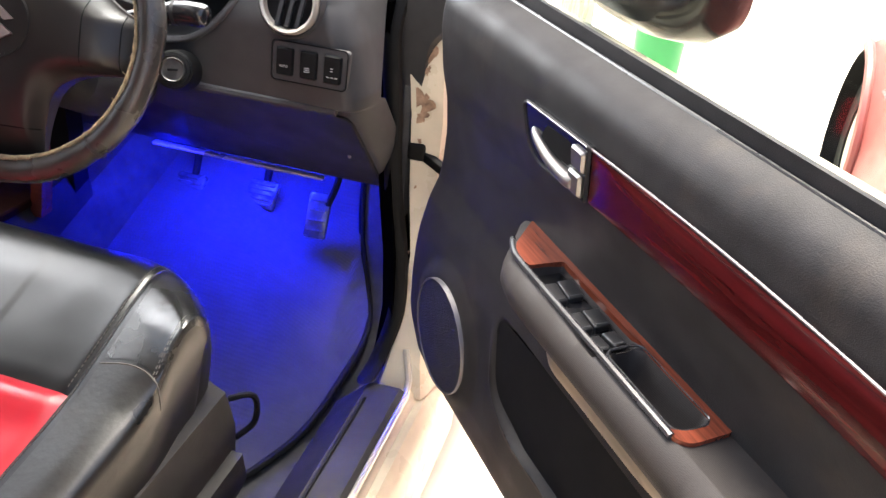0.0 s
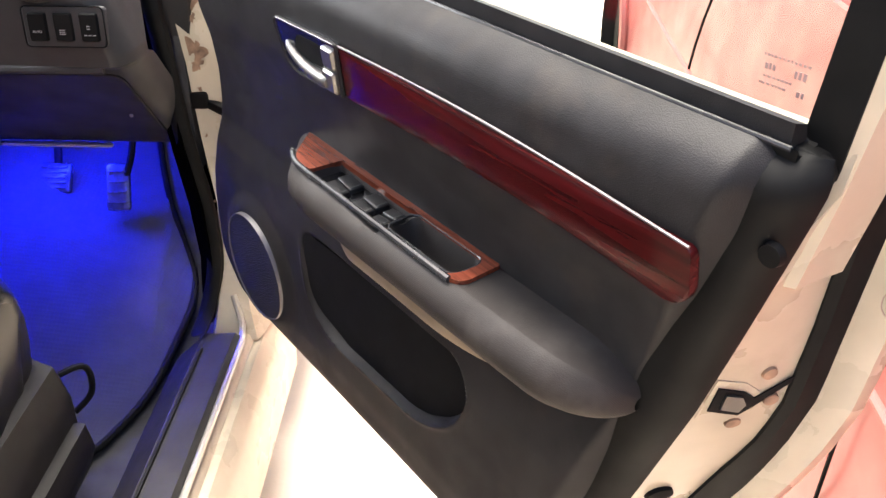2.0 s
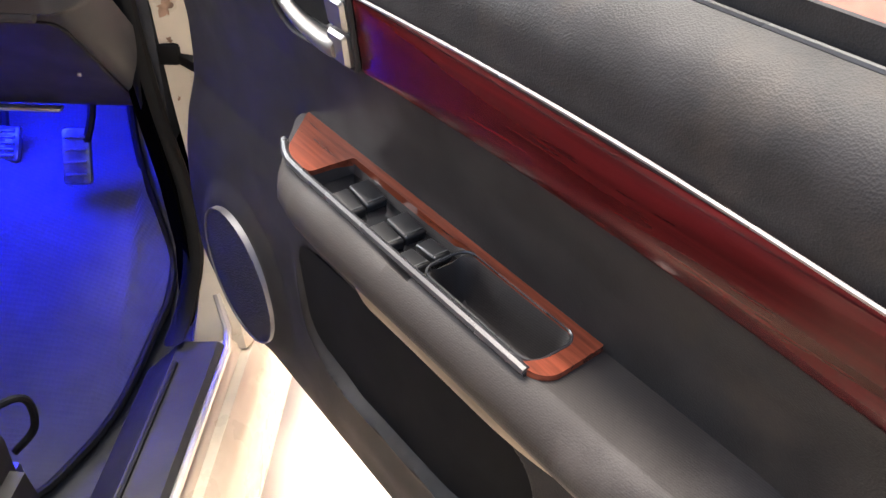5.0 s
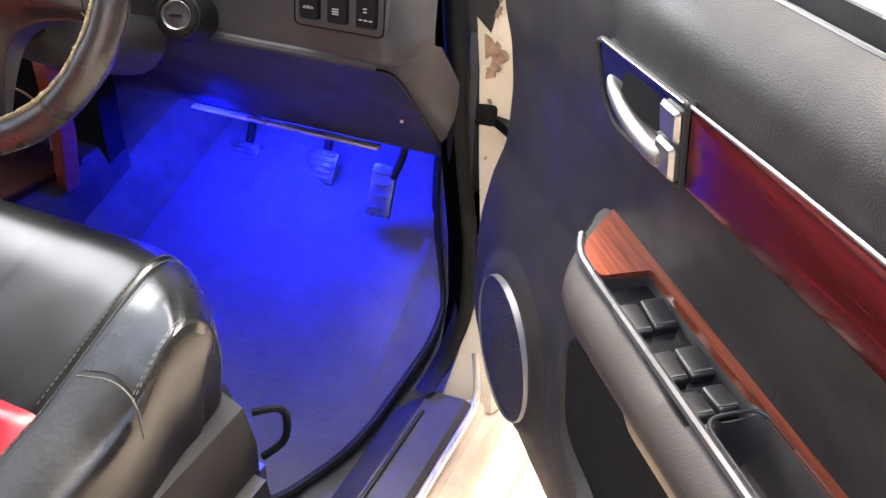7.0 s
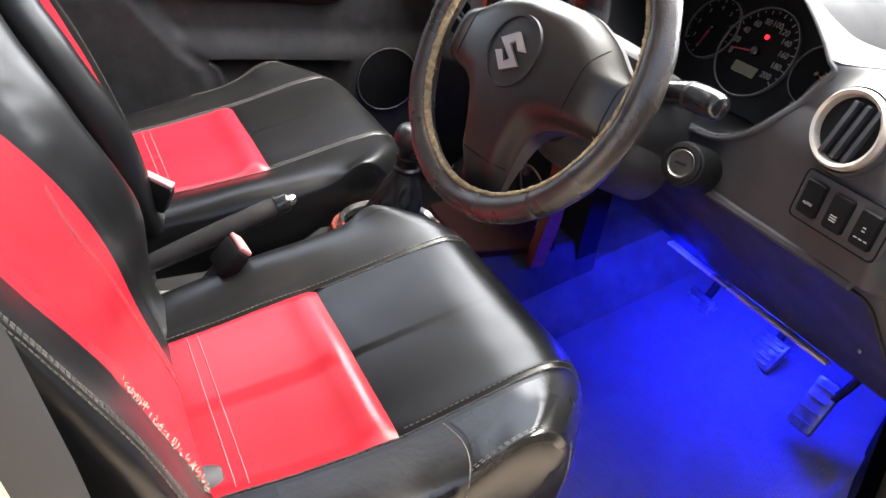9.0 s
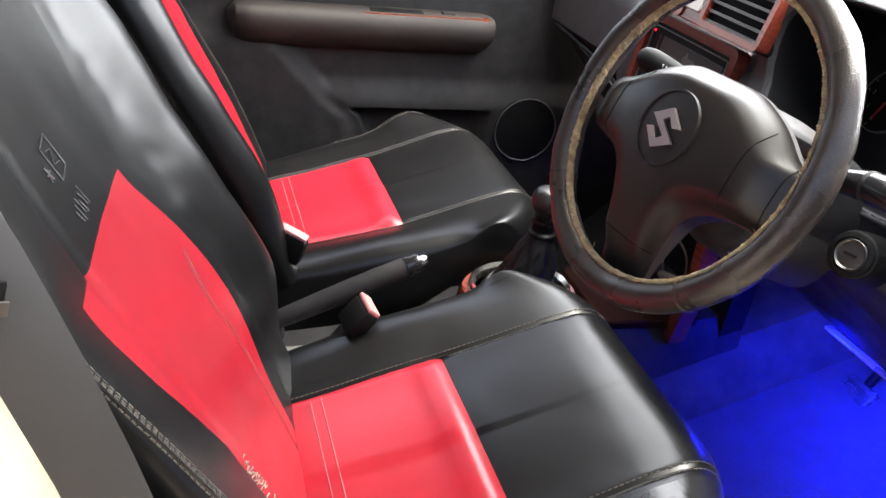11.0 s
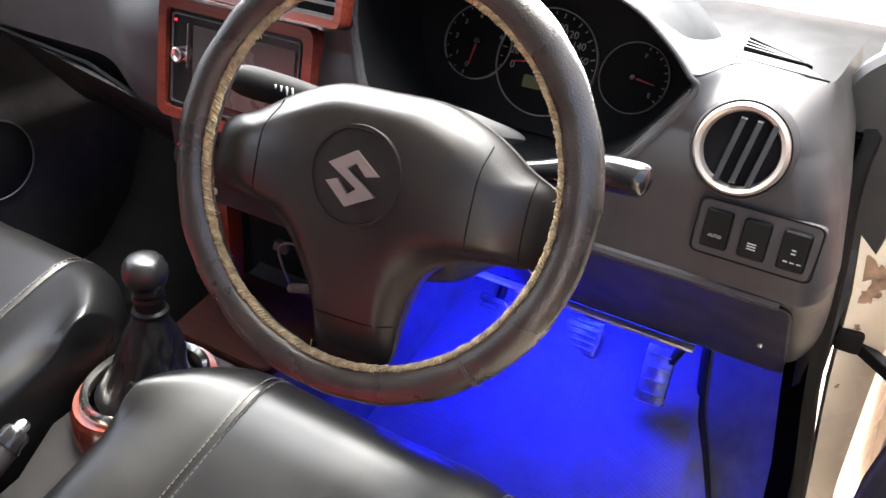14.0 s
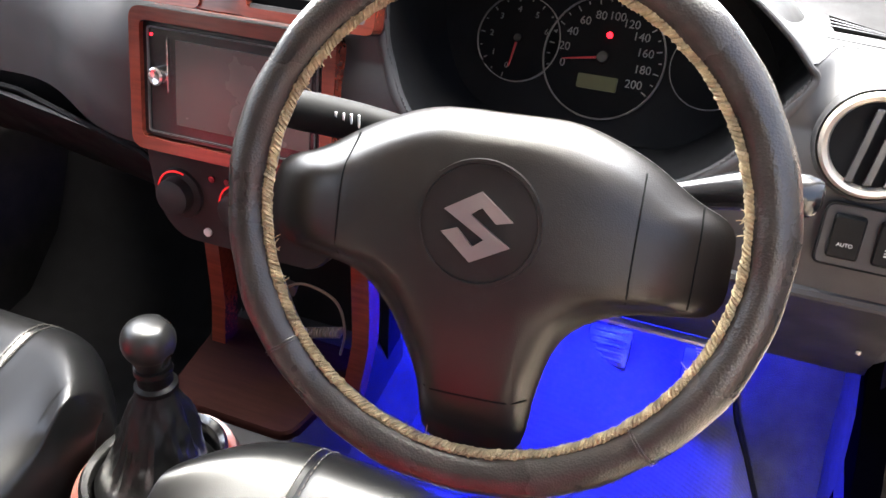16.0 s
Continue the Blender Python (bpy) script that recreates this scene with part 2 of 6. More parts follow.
# ---------- mesh helpers ----------
def part(name, bm, material, parent=None, label="", sharp=38):
    bmesh.ops.recalc_face_normals(bm, faces=bm.faces[:])
    lim = radians(sharp)
    for f in bm.faces:
        f.smooth = True
    for e in bm.edges:
        if len(e.link_faces) == 2 and e.calc_face_angle(0) > lim:
            e.smooth = False
    me = bpy.data.meshes.new(name)
    bm.to_mesh(me)
    bm.free()
    me.materials.append(material)
    ob = new(name, me)
    if parent:
        ob.parent = parent
        ob.matrix_parent_inverse = parent.matrix_world.inverted()
    if label:
        ob["label"] = label
    return ob


def thing(name, at, label, category, group="", kind=""):
    ob = new(name)
    ob.empty_display_size = 0.05
    ob.matrix_world = Matrix.Translation(at)
    bpy.context.view_layer.update()
    return tagged(ob, label, category, group, kind)


def loft(rings, cap=True, closed=True):
    bm = bmesh.new()
    vs = [[bm.verts.new(p) for p in r] for r in rings]
    n = len(rings[0])
    for a, b in zip(vs, vs[1:]):
        for i in range(n if closed else n - 1):
            j = (i + 1) % n
            bm.faces.new((a[i], a[j], b[j], b[i]))
    if cap and closed:
        bm.faces.new(vs[0][::-1])
        bm.faces.new(vs[-1])
    return bm


def sheet(fn, nu, nv, u0=0.0, u1=1.0, v0=0.0, v1=1.0):
    return loft([[fn(u0 + (u1 - u0) * i / nu, v0 + (v1 - v0) * j / nv) for j in range(nv + 1)] for i in range(nu + 1)], False, False)


def join(*bms):
    out = bmesh.new()
    for b in bms:
        me = bpy.data.meshes.new("tmp")
        b.to_mesh(me)
        out.from_mesh(me)
        b.free()
        bpy.data.meshes.remove(me)
    return out


def tube(pts, r, n=8, closed=False, cap=True):
    pts = [Vector(p) for p in pts]
    m = len(pts)
    rings = []
    up = None
    for i, p in enumerate(pts):
        a = pts[(i - 1) % m] if closed or i else p
        b = pts[(i + 1) % m] if closed or i < m - 1 else p
        d = (b - a).normalized()
        if up is None:
            up = d.orthogonal().normalized()
        up = (up - d * up.dot(d)).normalized()
        s = d.cross(up)
        rr = r[i] if isinstance(r, (list, tuple)) else r
        rings.append([p + rr * (math.cos(k * 2 * math.pi / n) * up + math.sin(k * 2 * math.pi / n) * s) for k in range(n)])
    if closed:
        rings.append(rings[0])
        bm = loft(rings, False)
        bmesh.ops.remove_doubles(bm, verts=bm.verts[:], dist=1e-6)
        return bm
    return loft(rings, cap)


def box(size, m=Matrix(), bevel=0.004, seg=2):
    bm = bmesh.new()
    bmesh.ops.create_cube(bm, size=1)
    bmesh.ops.scale(bm, vec=size, verts=bm.verts)
    if bevel:
        bmesh.ops.bevel(bm, geom=bm.edges[:], offset=min(bevel, min(size) * 0.49), segments=seg, affect='EDGES', profile=0.5)
    bm.transform(m)
    return bm


def bar(a, b, w, h, bevel=0.003):
    """A rounded bar from a to b, w wide (level) and h high."""
    a, b = Vector(a), Vector(b)
    d = b - a
    x = d.normalized()
    y = Vector((0, 0, 1)).cross(x)
    y = y.normalized() if y.length > 1e-4 else Vector((0, 1, 0))
    z = x.cross(y)
    m = Matrix((x, y, z)).transposed().to_4x4()
    m.translation = (a + b) / 2
    return box((d.length, w, h), m, bevel)


def round_poly(poly, r=0.01, seg=4):
    """Corners of a polygon rounded with radius r (one value, or one for each corner)."""
    out = []
    n = len(poly)
    for i in range(n):
        p, a, b = Vector(poly[i]), Vector(poly[i - 1]), Vector(poly[(i + 1) % n])
        rr = r[i] if isinstance(r, (list, tuple)) else r
        d1, d2 = (a - p), (b - p)
        k = min(rr, d1.length * 0.49, d2.length * 0.49)
        s, e = p + d1.normalized() * k, p + d2.normalized() * k
        for j in range(seg + 1):
            t = j / seg
            out.append((1 - t) ** 2 * s + 2 * t * (1 - t) * p + t * t * e)
    return out


def prism(poly, h0, h1, fn, bevel=0.0, hole=None):
    """A plate: outline poly in a plane's (a, b), from height h0 to h1, mapped to the world by fn(a, b, h)."""
    bm = bmesh.new()
    if hole is None:
        c = sum((Vector(p) for p in poly), Vector((0, 0))) / len(poly)
        rings = [[(p[0], p[1], h0) for p in poly]]
        if bevel:
            rings.append([(p[0], p[1], h1 - bevel * (1 if h1 > h0 else -1)) for p in poly])
            ins = []
            for p in poly:
                d = Vector(p) - c
                q = c + d * (1 - bevel / max(d.length, bevel * 2))
                ins.append((q[0], q[1], h1))
            rings.append(ins)
        else:
            rings.append([(p[0], p[1], h1) for p in poly])
        return loft([[fn(*p) for p in r] for r in rings])
    rings = [[(p[0], p[1], h) for p in q] for q, h in ((hole, h0), (hole, h1), (poly, h1), (poly, h0), (hole, h0))]
    return loft([[fn(*p) for p in r] for r in rings], False)


def frame_ring(cx, cy, w, h, t, r, h0, h1, fn, seg=5):
    o = round_poly([(cx - w / 2, cy - h / 2), (cx + w / 2, cy - h / 2), (cx + w / 2, cy + h / 2), (cx - w / 2, cy + h / 2)], r, seg)
    w2, h2, r2 = w - 2 * t, h - 2 * t, max(0.002, r - t * 0.6)
    i = round_poly([(cx - w2 / 2, cy - h2 / 2), (cx + w2 / 2, cy - h2 / 2), (cx + w2 / 2, cy + h2 / 2), (cx - w2 / 2, cy + h2 / 2)], r2, seg)
    return prism(o, h0, h1, fn, hole=i)


def circle(cx, cy, r, n=40):
    return [Vector((cx + r * math.cos(k * 2 * math.pi / n), cy + r * math.sin(k * 2 * math.pi / n))) for k in range(n)]


def smooth(a, b, x):
    t = min(1, max(0, (x - a) / (b - a)))
    return t * t * (3 - 2 * t)


def poly_dist(p, poly):
    """Signed distance to a closed polygon, negative inside."""
    x, y = p
    best, inside = 1e9, False
    n = len(poly)
    for i in range(n):
        x1, y1 = poly[i - 1][0], poly[i - 1][1]
        x2, y2 = poly[i][0], poly[i][1]
        dx, dy = x2 - x1, y2 - y1
        t = max(0, min(1, ((x - x1) * dx + (y - y1) * dy) / (dx * dx + dy * dy + 1e-12)))
        best = min(best, math.hypot(x - x1 - t * dx, y - y1 - t * dy))
        if (y1 > y) != (y2 > y) and x < (x2 - x1) * (y - y1) / (y2 - y1) + x1:
            inside = not inside
    return -best if inside else best


def interp(table, x, k=1):
    return float(np.interp(x, [r[0] for r in table], [r[k] for r in table]))


def spline(pts, n):
    """A smooth curve through pts, n points."""
    pts = [Vector(p) for p in pts]
    out = []
    m = len(pts) - 1
    for i in range(n):
        s = i / (n - 1) * m
        k = min(int(s), m - 1)
        t = s - k
        p0, p1, p2, p3 = pts[max(k - 1, 0)], pts[k], pts[k + 1], pts[min(k + 2, m)]
        out.append(0.5 * (2 * p1 + (p2 - p0) * t + (2 * p0 - 5 * p1 + 4 * p2 - p3) * t * t + (3 * p1 - p0 - 3 * p2 + p3) * t ** 3))
    return out


def lettering(name, body, size, m, material, parent):
    cu = bpy.data.curves.new(name, 'FONT')
    cu.body, cu.size, cu.align_x, cu.align_y, cu.extrude = body, size, 'CENTER', 'CENTER', 0.0003
    tmp = bpy.data.objects.new(name, cu)
    me = bpy.data.meshes.new_from_object(tmp)
    bpy.data.objects.remove(tmp)
    me.transform(m)
    me.materials.clear()
    me.materials.append(material)
    ob = new(name, me)
    ob.parent = parent
    ob.matrix_parent_inverse = parent.matrix_world.inverted()
    return ob


def stitches(pts, r=0.0006, dash=0.0042, gap=0.0018):
    """Short threads along a curve, as one mesh."""
    pts = [Vector(p) for p in pts]
    acc, bms, on, start = 0.0, [], True, pts[0]
    for a, b in zip(pts, pts[1:]):
        acc += (b - a).length
        if on and acc >= dash:
            bms.append(tube([start, b], r, 4))
            on, acc = False, 0.0
        elif not on and acc >= gap:
            on, acc, start = True, 0.0, b
    return join(*bms) if bms else tube(pts[:2], r, 4)


# ---------- ground and the things outside ----------
bm = bmesh.new()
bmesh.ops.create_grid(bm, x_segments=2, y_segments=2, size=60)
ground = part("ground", bm, CONCRETE)
tagged(ground, "pale sunlit concrete yard ground around the car", "ground", kind="structure")


def red_car():
    car = thing("red_car", (1.9, 0.6, 0), "faded red hatchback parked on the concrete alongside the open door", "car")
    X = 1.36
    arch = [(2.08 + 0.34 * math.cos(a), 0.31 + 0.34 * math.sin(a)) for a in np.linspace(math.pi, 0, 14)]
    rear = [(-0.75 + 0.34 * math.cos(a), 0.31 + 0.34 * math.sin(a)) for a in np.linspace(math.pi, 0, 14)]
    out = [(-1.4, 0.25)] + rear + arch + [(2.75, 0.25), (2.85, 0.5), (2.75, 0.72), (1.5, 0.93), (-1.3, 0.97), (-1.45, 0.6)]

    def side(a, b, h):
        return Vector((X + h + 0.12 * (max(0, b - 0.55) ** 2) * 4 + (0.05 if b < 0.3 else 0) + 0.45 * max(0.0, a - 2.05) ** 2 * 2, a, b))
    part("side_panel", prism([Vector(p) for p in out], 1.5, 0.0, side), CARRED, car)
    for arc in (arch, rear):
        part("wheel_arch_lip", tube([side(a, b, -0.006) for a, b in arc], 0.018, 8), CARRED, car)
    for yc in (2.08, -0.75):
        part("arch_liner", loft([[Vector((x, yc + r * math.cos(k * math.pi / 14), 0.30 + r * math.sin(k * math.pi / 14))) for k in range(28)] for x, r in ((1.375, 0.335), (1.70, 0.335), (1.70, 0.01))], False), DARK, car, "dark wheel arch lining")
        w = part("wheel", loft([[Vector((x, yc + r * math.cos(k * math.pi / 20), 0.30 + r * math.sin(k * math.pi / 20))) for k in range(40)]
                                for x, r in ((1.62, 0.27), (1.62, 0.30), (1.44, 0.30), (1.42, 0.285), (1.42, 0.2), (1.45, 0.195))]), RUBBER, car)
        part("rim", loft([[Vector((x, yc + r * math.cos(k * math.pi / 20), 0.30 + r * math.sin(k * math.pi / 20))) for k in range(40)]
                          for x, r in ((1.47, 0.195), (1.43, 0.2), (1.425, 0.185), (1.45, 0.1), (1.43, 0.05))]), SILVER, w, "silver wheel cover")
    gh = [(-1.2, 0.965), (1.45, 0.93), (0.95, 1.3), (0.5, 1.46), (-0.9, 1.46), (-1.15, 1.3)]

    def up(a, b, h):
        return Vector((X + 0.09 + h + (b - 0.95) * 0.35, a, b))
    part("greenhouse", prism([Vector(p) for p in gh], 1.15, 0.0, up), CARRED, car)
    part("side_window", prism(round_poly([(0.02, 0.99), (1.2, 0.97), (0.85, 1.26), (0.5, 1.38), (0.02, 1.38)], 0.03), 0.0, -0.006, up), GLOSS, car, "dark tinted glass")
    part("side_window", prism(round_poly([(-0.95, 0.99), (-0.06, 0.99), (-0.06, 1.38), (-0.85, 1.38)], 0.03), 0.0, -0.006, up), GLOSS, car, "dark tinted glass")
    part("door_gap", tube([side(0.95, z, -0.001) for z in np.linspace(0.3, 0.92, 12)], 0.003, 6), DARK, car)
    part("door_gap", tube([side(-0.1, z, -0.001) for z in np.linspace(0.3, 0.94, 12)], 0.003, 6), DARK, car)
    part("crease_line", tube([side(y, 0.62 + 0.02 * (1 - abs(y) / 2), -0.002) for y in np.linspace(-1.2, 1.7, 20)], 0.006, 6), CARRED, car)


red_car()

tub = thing("green_tub", (0.70, 3.0, 0), "green plastic tub standing on the pale ground", "tub")
part("body", loft([[Vector((0.70 + r * math.cos(k * math.pi / 16), 3.0 + r * math.sin(k * math.pi / 16), z)) for k in range(32)]
                   for z, r in ((0, 0.10), (0.42, 0.115), (0.43, 0.127), (0.445, 0.127), (0.445, 0.115), (0.03, 0.09))]), GREEN, tub)

# ---------- car body ----------
body = thing("car_body", (-0.31, 0, 0.2), "beige painted car shell with black sill plate and worn door jamb", "car body", kind="structure")


def strip_y(profile, y0, y1, n=2):
    return loft([[Vector((x, y0 + (y1 - y0) * i / n, z)) for x, z in profile] for i in range(n + 1)])


part("sill", strip_y([(0.30, 0.27), (0.40, 0.27), (0.44, 0.375), (0.468, 0.384), (0.480, 0.378), (0.486, 0.366), (0.500, 0.366), (0.508, 0.358), (0.520, 0.335), (0.530, 0.30), (0.525, 0.2), (0.48, 0.16), (0.30, 0.16)], -1.0, 0.40), PAINT, body, "beige painted sill with stepped weld flange")
part("sill_plate", strip_y([(0.345, 0.335), (0.395, 0.385), (0.405, 0.398), (0.462, 0.402), (0.470, 0.396), (0.468, 0.38), (0.40, 0.37), (0.35, 0.325)], -0.62, 0.245), PLASTIC_LOW, body, "scuffed black plastic scuff plate")
part("sill_seam", tube([(0.409, -0.6, 0.4005), (0.414, 0.2, 0.4005)], 0.003, 6), RUBBER, body)
part("weld_flange", tube([(0.474, -0.75, 0.389), (0.474, 0.24, 0.389), (0.468, 0.275, 0.40), (0.45, 0.305, 0.44)], 0.006, 8), SILVER, body, "dirty grey sill seal")
# floor and firewall
FLOOR = [(-1.0, 0.305), (0.36, 0.305), (0.50, 0.335), (0.60, 0.43), (0.68, 0.60), (0.74, 0.80), (0.78, 1.0)]
part("floor_pan", loft([[Vector((x, y, z + 0.14 * smooth(-0.16, -0.25, x) if y < 0.6 else z)) for y, z in FLOOR] for x in np.linspace(-0.26, 0.40, 24)], False, False), CARPET, body, "grey carpeted floor")
# passenger side of the same floor, darkened as if in shade
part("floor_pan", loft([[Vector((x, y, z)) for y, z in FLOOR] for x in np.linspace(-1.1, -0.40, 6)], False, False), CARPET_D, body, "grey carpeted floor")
part("tunnel", loft([[Vector((-0.325 + hw * s, y, zt)) for s, zt in ((-1, 0.3), (-0.98, h - 0.05), (-0.8, h), (0.8, h), (0.98, h - 0.05), (1, 0.3))]
                     for y, hw, h in ((-1.0, 0.13, 0.47), (-0.1, 0.13, 0.50), (0.2, 0.14, 0.54), (0.5, 0.17, 0.66), (0.75, 0.2, 0.8))], False, False), CARPET_T, body, "carpeted transmission tunnel")
part("kick_panel", prism(round_poly([(0.345, 0.34), (0.75, 0.34), (0.75, 0.9), (0.395, 0.9), (0.375, 0.62)], 0.03), 0.388, 0.402, lambda a, b, h: Vector((h, a, b))), CARPET, body, "carpeted kick panel")
# hinge pillar
PIL = [(1.03, 0.402, 0.425, 0.45), (0.99, 0.392, 0.440, 0.43), (0.94, 0.385, 0.45, 0.415), (0.84, 0.400, 0.462, 0.40), (0.72, 0.408, 0.462, 0.39), (0.60, 0.422, 0.464, 0.375), (0.50, 0.428, 0.47, 0.345), (0.42, 0.418, 0.485, 0.30), (0.37, 0.41, 0.50, 0.27)]
part("hinge_pillar", loft([[Vector((x0, yb, z)), Vector((x0 + 0.005, yb - 0.012, z)), Vector((x1 - 0.006, yb - 0.004, z)), Vector((x1, yb + 0.01, z)), Vector((x1 + 0.03, yb + 0.16, z)), Vector((x0, yb + 0.16, z))] for z, x0, x1, yb in PIL]), PAINT, body, "beige painted door jamb with bare rusty patches")
seal_pts = spline([(0.392, 0.43, 1.06), (0.378, 0.39, 0.98), (0.390, 0.372, 0.86), (0.402, 0.362, 0.72), (0.423, 0.350, 0.60), (0.432, 0.325, 0.50), (0.420, 0.285, 0.43), (0.412, 0.24, 0.405)], 40)
part("door_seal", loft([[p + Vector((0.016 * math.cos(k * math.pi / 5) - 0.012, 0.013 * math.sin(k * math.pi / 5), 0.004 * math.cos(k * math.pi / 5))) for k in range(10)] for p in seal_pts]), RUBBER, body, "thick black rubber door seal")
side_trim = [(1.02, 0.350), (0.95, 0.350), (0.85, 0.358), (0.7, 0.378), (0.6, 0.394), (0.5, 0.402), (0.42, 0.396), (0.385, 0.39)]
# near-zero black, below the rubber's own, so the trim stays in shade
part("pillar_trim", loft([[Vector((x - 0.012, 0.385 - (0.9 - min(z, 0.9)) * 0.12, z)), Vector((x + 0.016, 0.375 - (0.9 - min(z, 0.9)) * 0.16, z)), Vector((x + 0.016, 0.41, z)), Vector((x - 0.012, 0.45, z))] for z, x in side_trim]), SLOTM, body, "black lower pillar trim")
rr_ = random.Random(9)
for (zc, rz, rw) in ((0.952, 0.026, 0.013), (0.915, 0.007, 0.006), (0.866, 0.022, 0.018), (0.842, 0.012, 0.012), (0.985, 0.007, 0.005), (0.80, 0.004, 0.004), (0.72, 0.003, 0.003), (0.60, 0.004, 0.003)):
    ph = [rr_.uniform(0, 6.28) for k in range(3)]
    wob = [0.8 + 0.28 * math.sin(2 * k * math.pi / 13 + ph[0]) + 0.2 * math.sin(5 * k * math.pi / 13 + ph[1]) + 0.1 * rr_.uniform(-1, 1) for k in range(26)]
    pts = []
    for k in range(26):
        q = k * math.pi / 13
        x_, z_ = 0.422 + rw * wob[k] * math.cos(q) + 0.0012 * rr_.uniform(-1, 1), zc + rz * wob[k] * math.sin(q)
        pts.append(Vector((x_, interp([(0.37, 0.27), (0.42, 0.30), (0.50, 0.345), (0.60, 0.375), (0.72, 0.39), (0.84, 0.40), (0.94, 0.415), (0.99, 0.43), (1.03, 0.45)], z_) - 0.0095, z_)))
    part("rust_patch", loft([pts, [p + Vector((0, -0.0012, 0)) for p in pts]]), RUST, body, "flaking rusty patch")
chk = thing("door_check_strap", (0.42, 0.40, 0.779), "greasy black door check strap between jamb and door", "door check")
part("strap", join(bar((0.405, 0.405, 0.782), (0.475, 0.372, 0.762), 0.016, 0.016), box((0.03, 0.026, 0.03), pose(0.418, 0.392, 0.781), 0.006)), RUBBER, chk)
part("front_fender", prism(round_poly([(0.50, 0.20), (1.0, 0.2), (1.05, 0.45), (1.3, 0.62), (1.6, 0.45), (1.72, 0.3), (1.75, 0.8), (0.80, 1.0), (0.50, 1.02)], 0.03), 0.425, 0.525, lambda a, b, h: Vector((h, a, b)), 0.01), PAINT, body, "beige painted front wing")
part("pillar_base_trim", prism(round_poly([(0.398, 0.84), (0.353, 0.96), (0.330, 1.033), (0.334, 1.066), (0.345, 1.087), (0.366, 1.106), (0.40, 1.124), (0.47, 1.145), (0.47, 1.0), (0.425, 0.95), (0.412, 0.84)], [0.005, 0.02, 0.02, 0.02, 0.02, 0.02, 0.03, 0.01, 0.01, 0.02, 0.005], 4), 0.43, 0.398, lambda a, b, h: Vector((a, h, b)), 0.008), PILLARM, body, "dark rounded trim at the foot of the windscreen pillar")
# B pillar with its trim, belt and the seat-side shell
BPIL = [(0.36, -0.50), (0.60, -0.505), (0.74, -0.515), (0.86, -0.539), (0.977, -0.571), (1.05, -0.594), (1.12, -0.622), (1.2, -0.665), (1.5, -0.83)]     # front edge of the centre pillar trim
BX = [(0.36, 0.0), (1.05, 0.0), (1.2, -0.02), (1.5, -0.10)]
part("center_pillar", loft([[Vector((0.388 + interp(BX, z), y - 0.036, z)), Vector((0.396 + interp(BX, z), y - 0.030, z)), Vector((0.50 + interp(BX, z) * 1.3, y - 0.020, z)), Vector((0.512 + interp(BX, z) * 1.3, y - 0.03, z)), Vector((0.51 + interp(BX, z) * 1.3, y - 0.27, z)), Vector((0.388 + interp(BX, z), y - 0.27, z))] for z, y in BPIL]), PAINT, body, "beige painted centre pillar")
part("center_pillar_trim", loft([[Vector((0.300 + interp(BX, z), y - 0.10, z)), Vector((0.325 + interp(BX, z), y - 0.03, z)), Vector((0.345 + interp(BX, z), y - 0.006, z)), Vector((0.358 + interp(BX, z), y, z)), Vector((0.370 + interp(BX, z), y - 0.004, z)), Vector((0.379 + interp(BX, z), y - 0.014, z)), Vector((0.386 + interp(BX, z), y - 0.028, z)), Vector((0.390 + interp(BX, z), y - 0.045, z)), Vector((0.390 + interp(BX, z), y - 0.11, z))] for z, y in BPIL]), GREYP, body, "grey plastic pillar trim")
part("roof", loft([[Vector((x, y, 1.50 + 0.03 * math.cos(x * 1.6 + 0.5) - 0.06 * abs(y + 0.6) ** 2)) for y in np.linspace(-2.2, 0.05, 8)] for x in np.linspace(-0.95, 0.33, 8)], False, False), ROOFL, body, "pale roof lining")
part("rear_wall", prism([(-1.1, 0.3), (0.4, 0.3), (0.35, 1.0), (-1.0, 1.0)], -2.0, -1.95, lambda a, b, h: Vector((a, h, b))), CARPET, body)
part("left_shell", prism([(-2.0, 0.2), (0.75, 0.2), (0.75, 1.0), (-2.0, 1.0)], -1.16, -1.20, lambda a, b, h: Vector((h, a, b))), PAINT, body)
# unseen side and tinted windows, added to cut fill light in the cabin
part("rear_side_shell", prism(round_poly([(-2.05, 0.2), (-0.83, 0.2), (-0.83, 1.06), (-2.05, 1.1)], 0.02), 0.42, 0.52, lambda a, b, h: Vector((h, a, b)), 0.006), PAINT, body, "unseen beige rear side of the car, added to close off light")
part("rear_side_window", loft([[Vector((0.46, -0.85, 1.05)), Vector((0.46, -2.0, 1.09))], [Vector((0.34, -0.92, 1.48)), Vector((0.34, -1.85, 1.42))]], False, False), TINTED, body, "unseen rear side window, tinted to cut fill light")
part("left_window", loft([[Vector((-1.15, 0.42, 1.12)), Vector((-1.15, -2.0, 1.09))], [Vector((-0.95, 0.02, 1.5)), Vector((-0.95, -1.85, 1.42))]], False, False), SMOKED, body, "lightly tinted side window")
part("rear_window", loft([[Vector((-1.05, -2.02, 1.0)), Vector((0.42, -2.02, 1.0))], [Vector((-0.95, -1.85, 1.45)), Vector((0.34, -1.85, 1.45))]], False, False), TINTED, body, "unseen rear window, tinted to cut fill light")
part("windscreen_pillar", tube([(0.455, 0.62, 1.02), (0.425, 0.36, 1.24), (0.33, 0.0, 1.5)], [0.03, 0.028, 0.03], 10), GREYP, body)
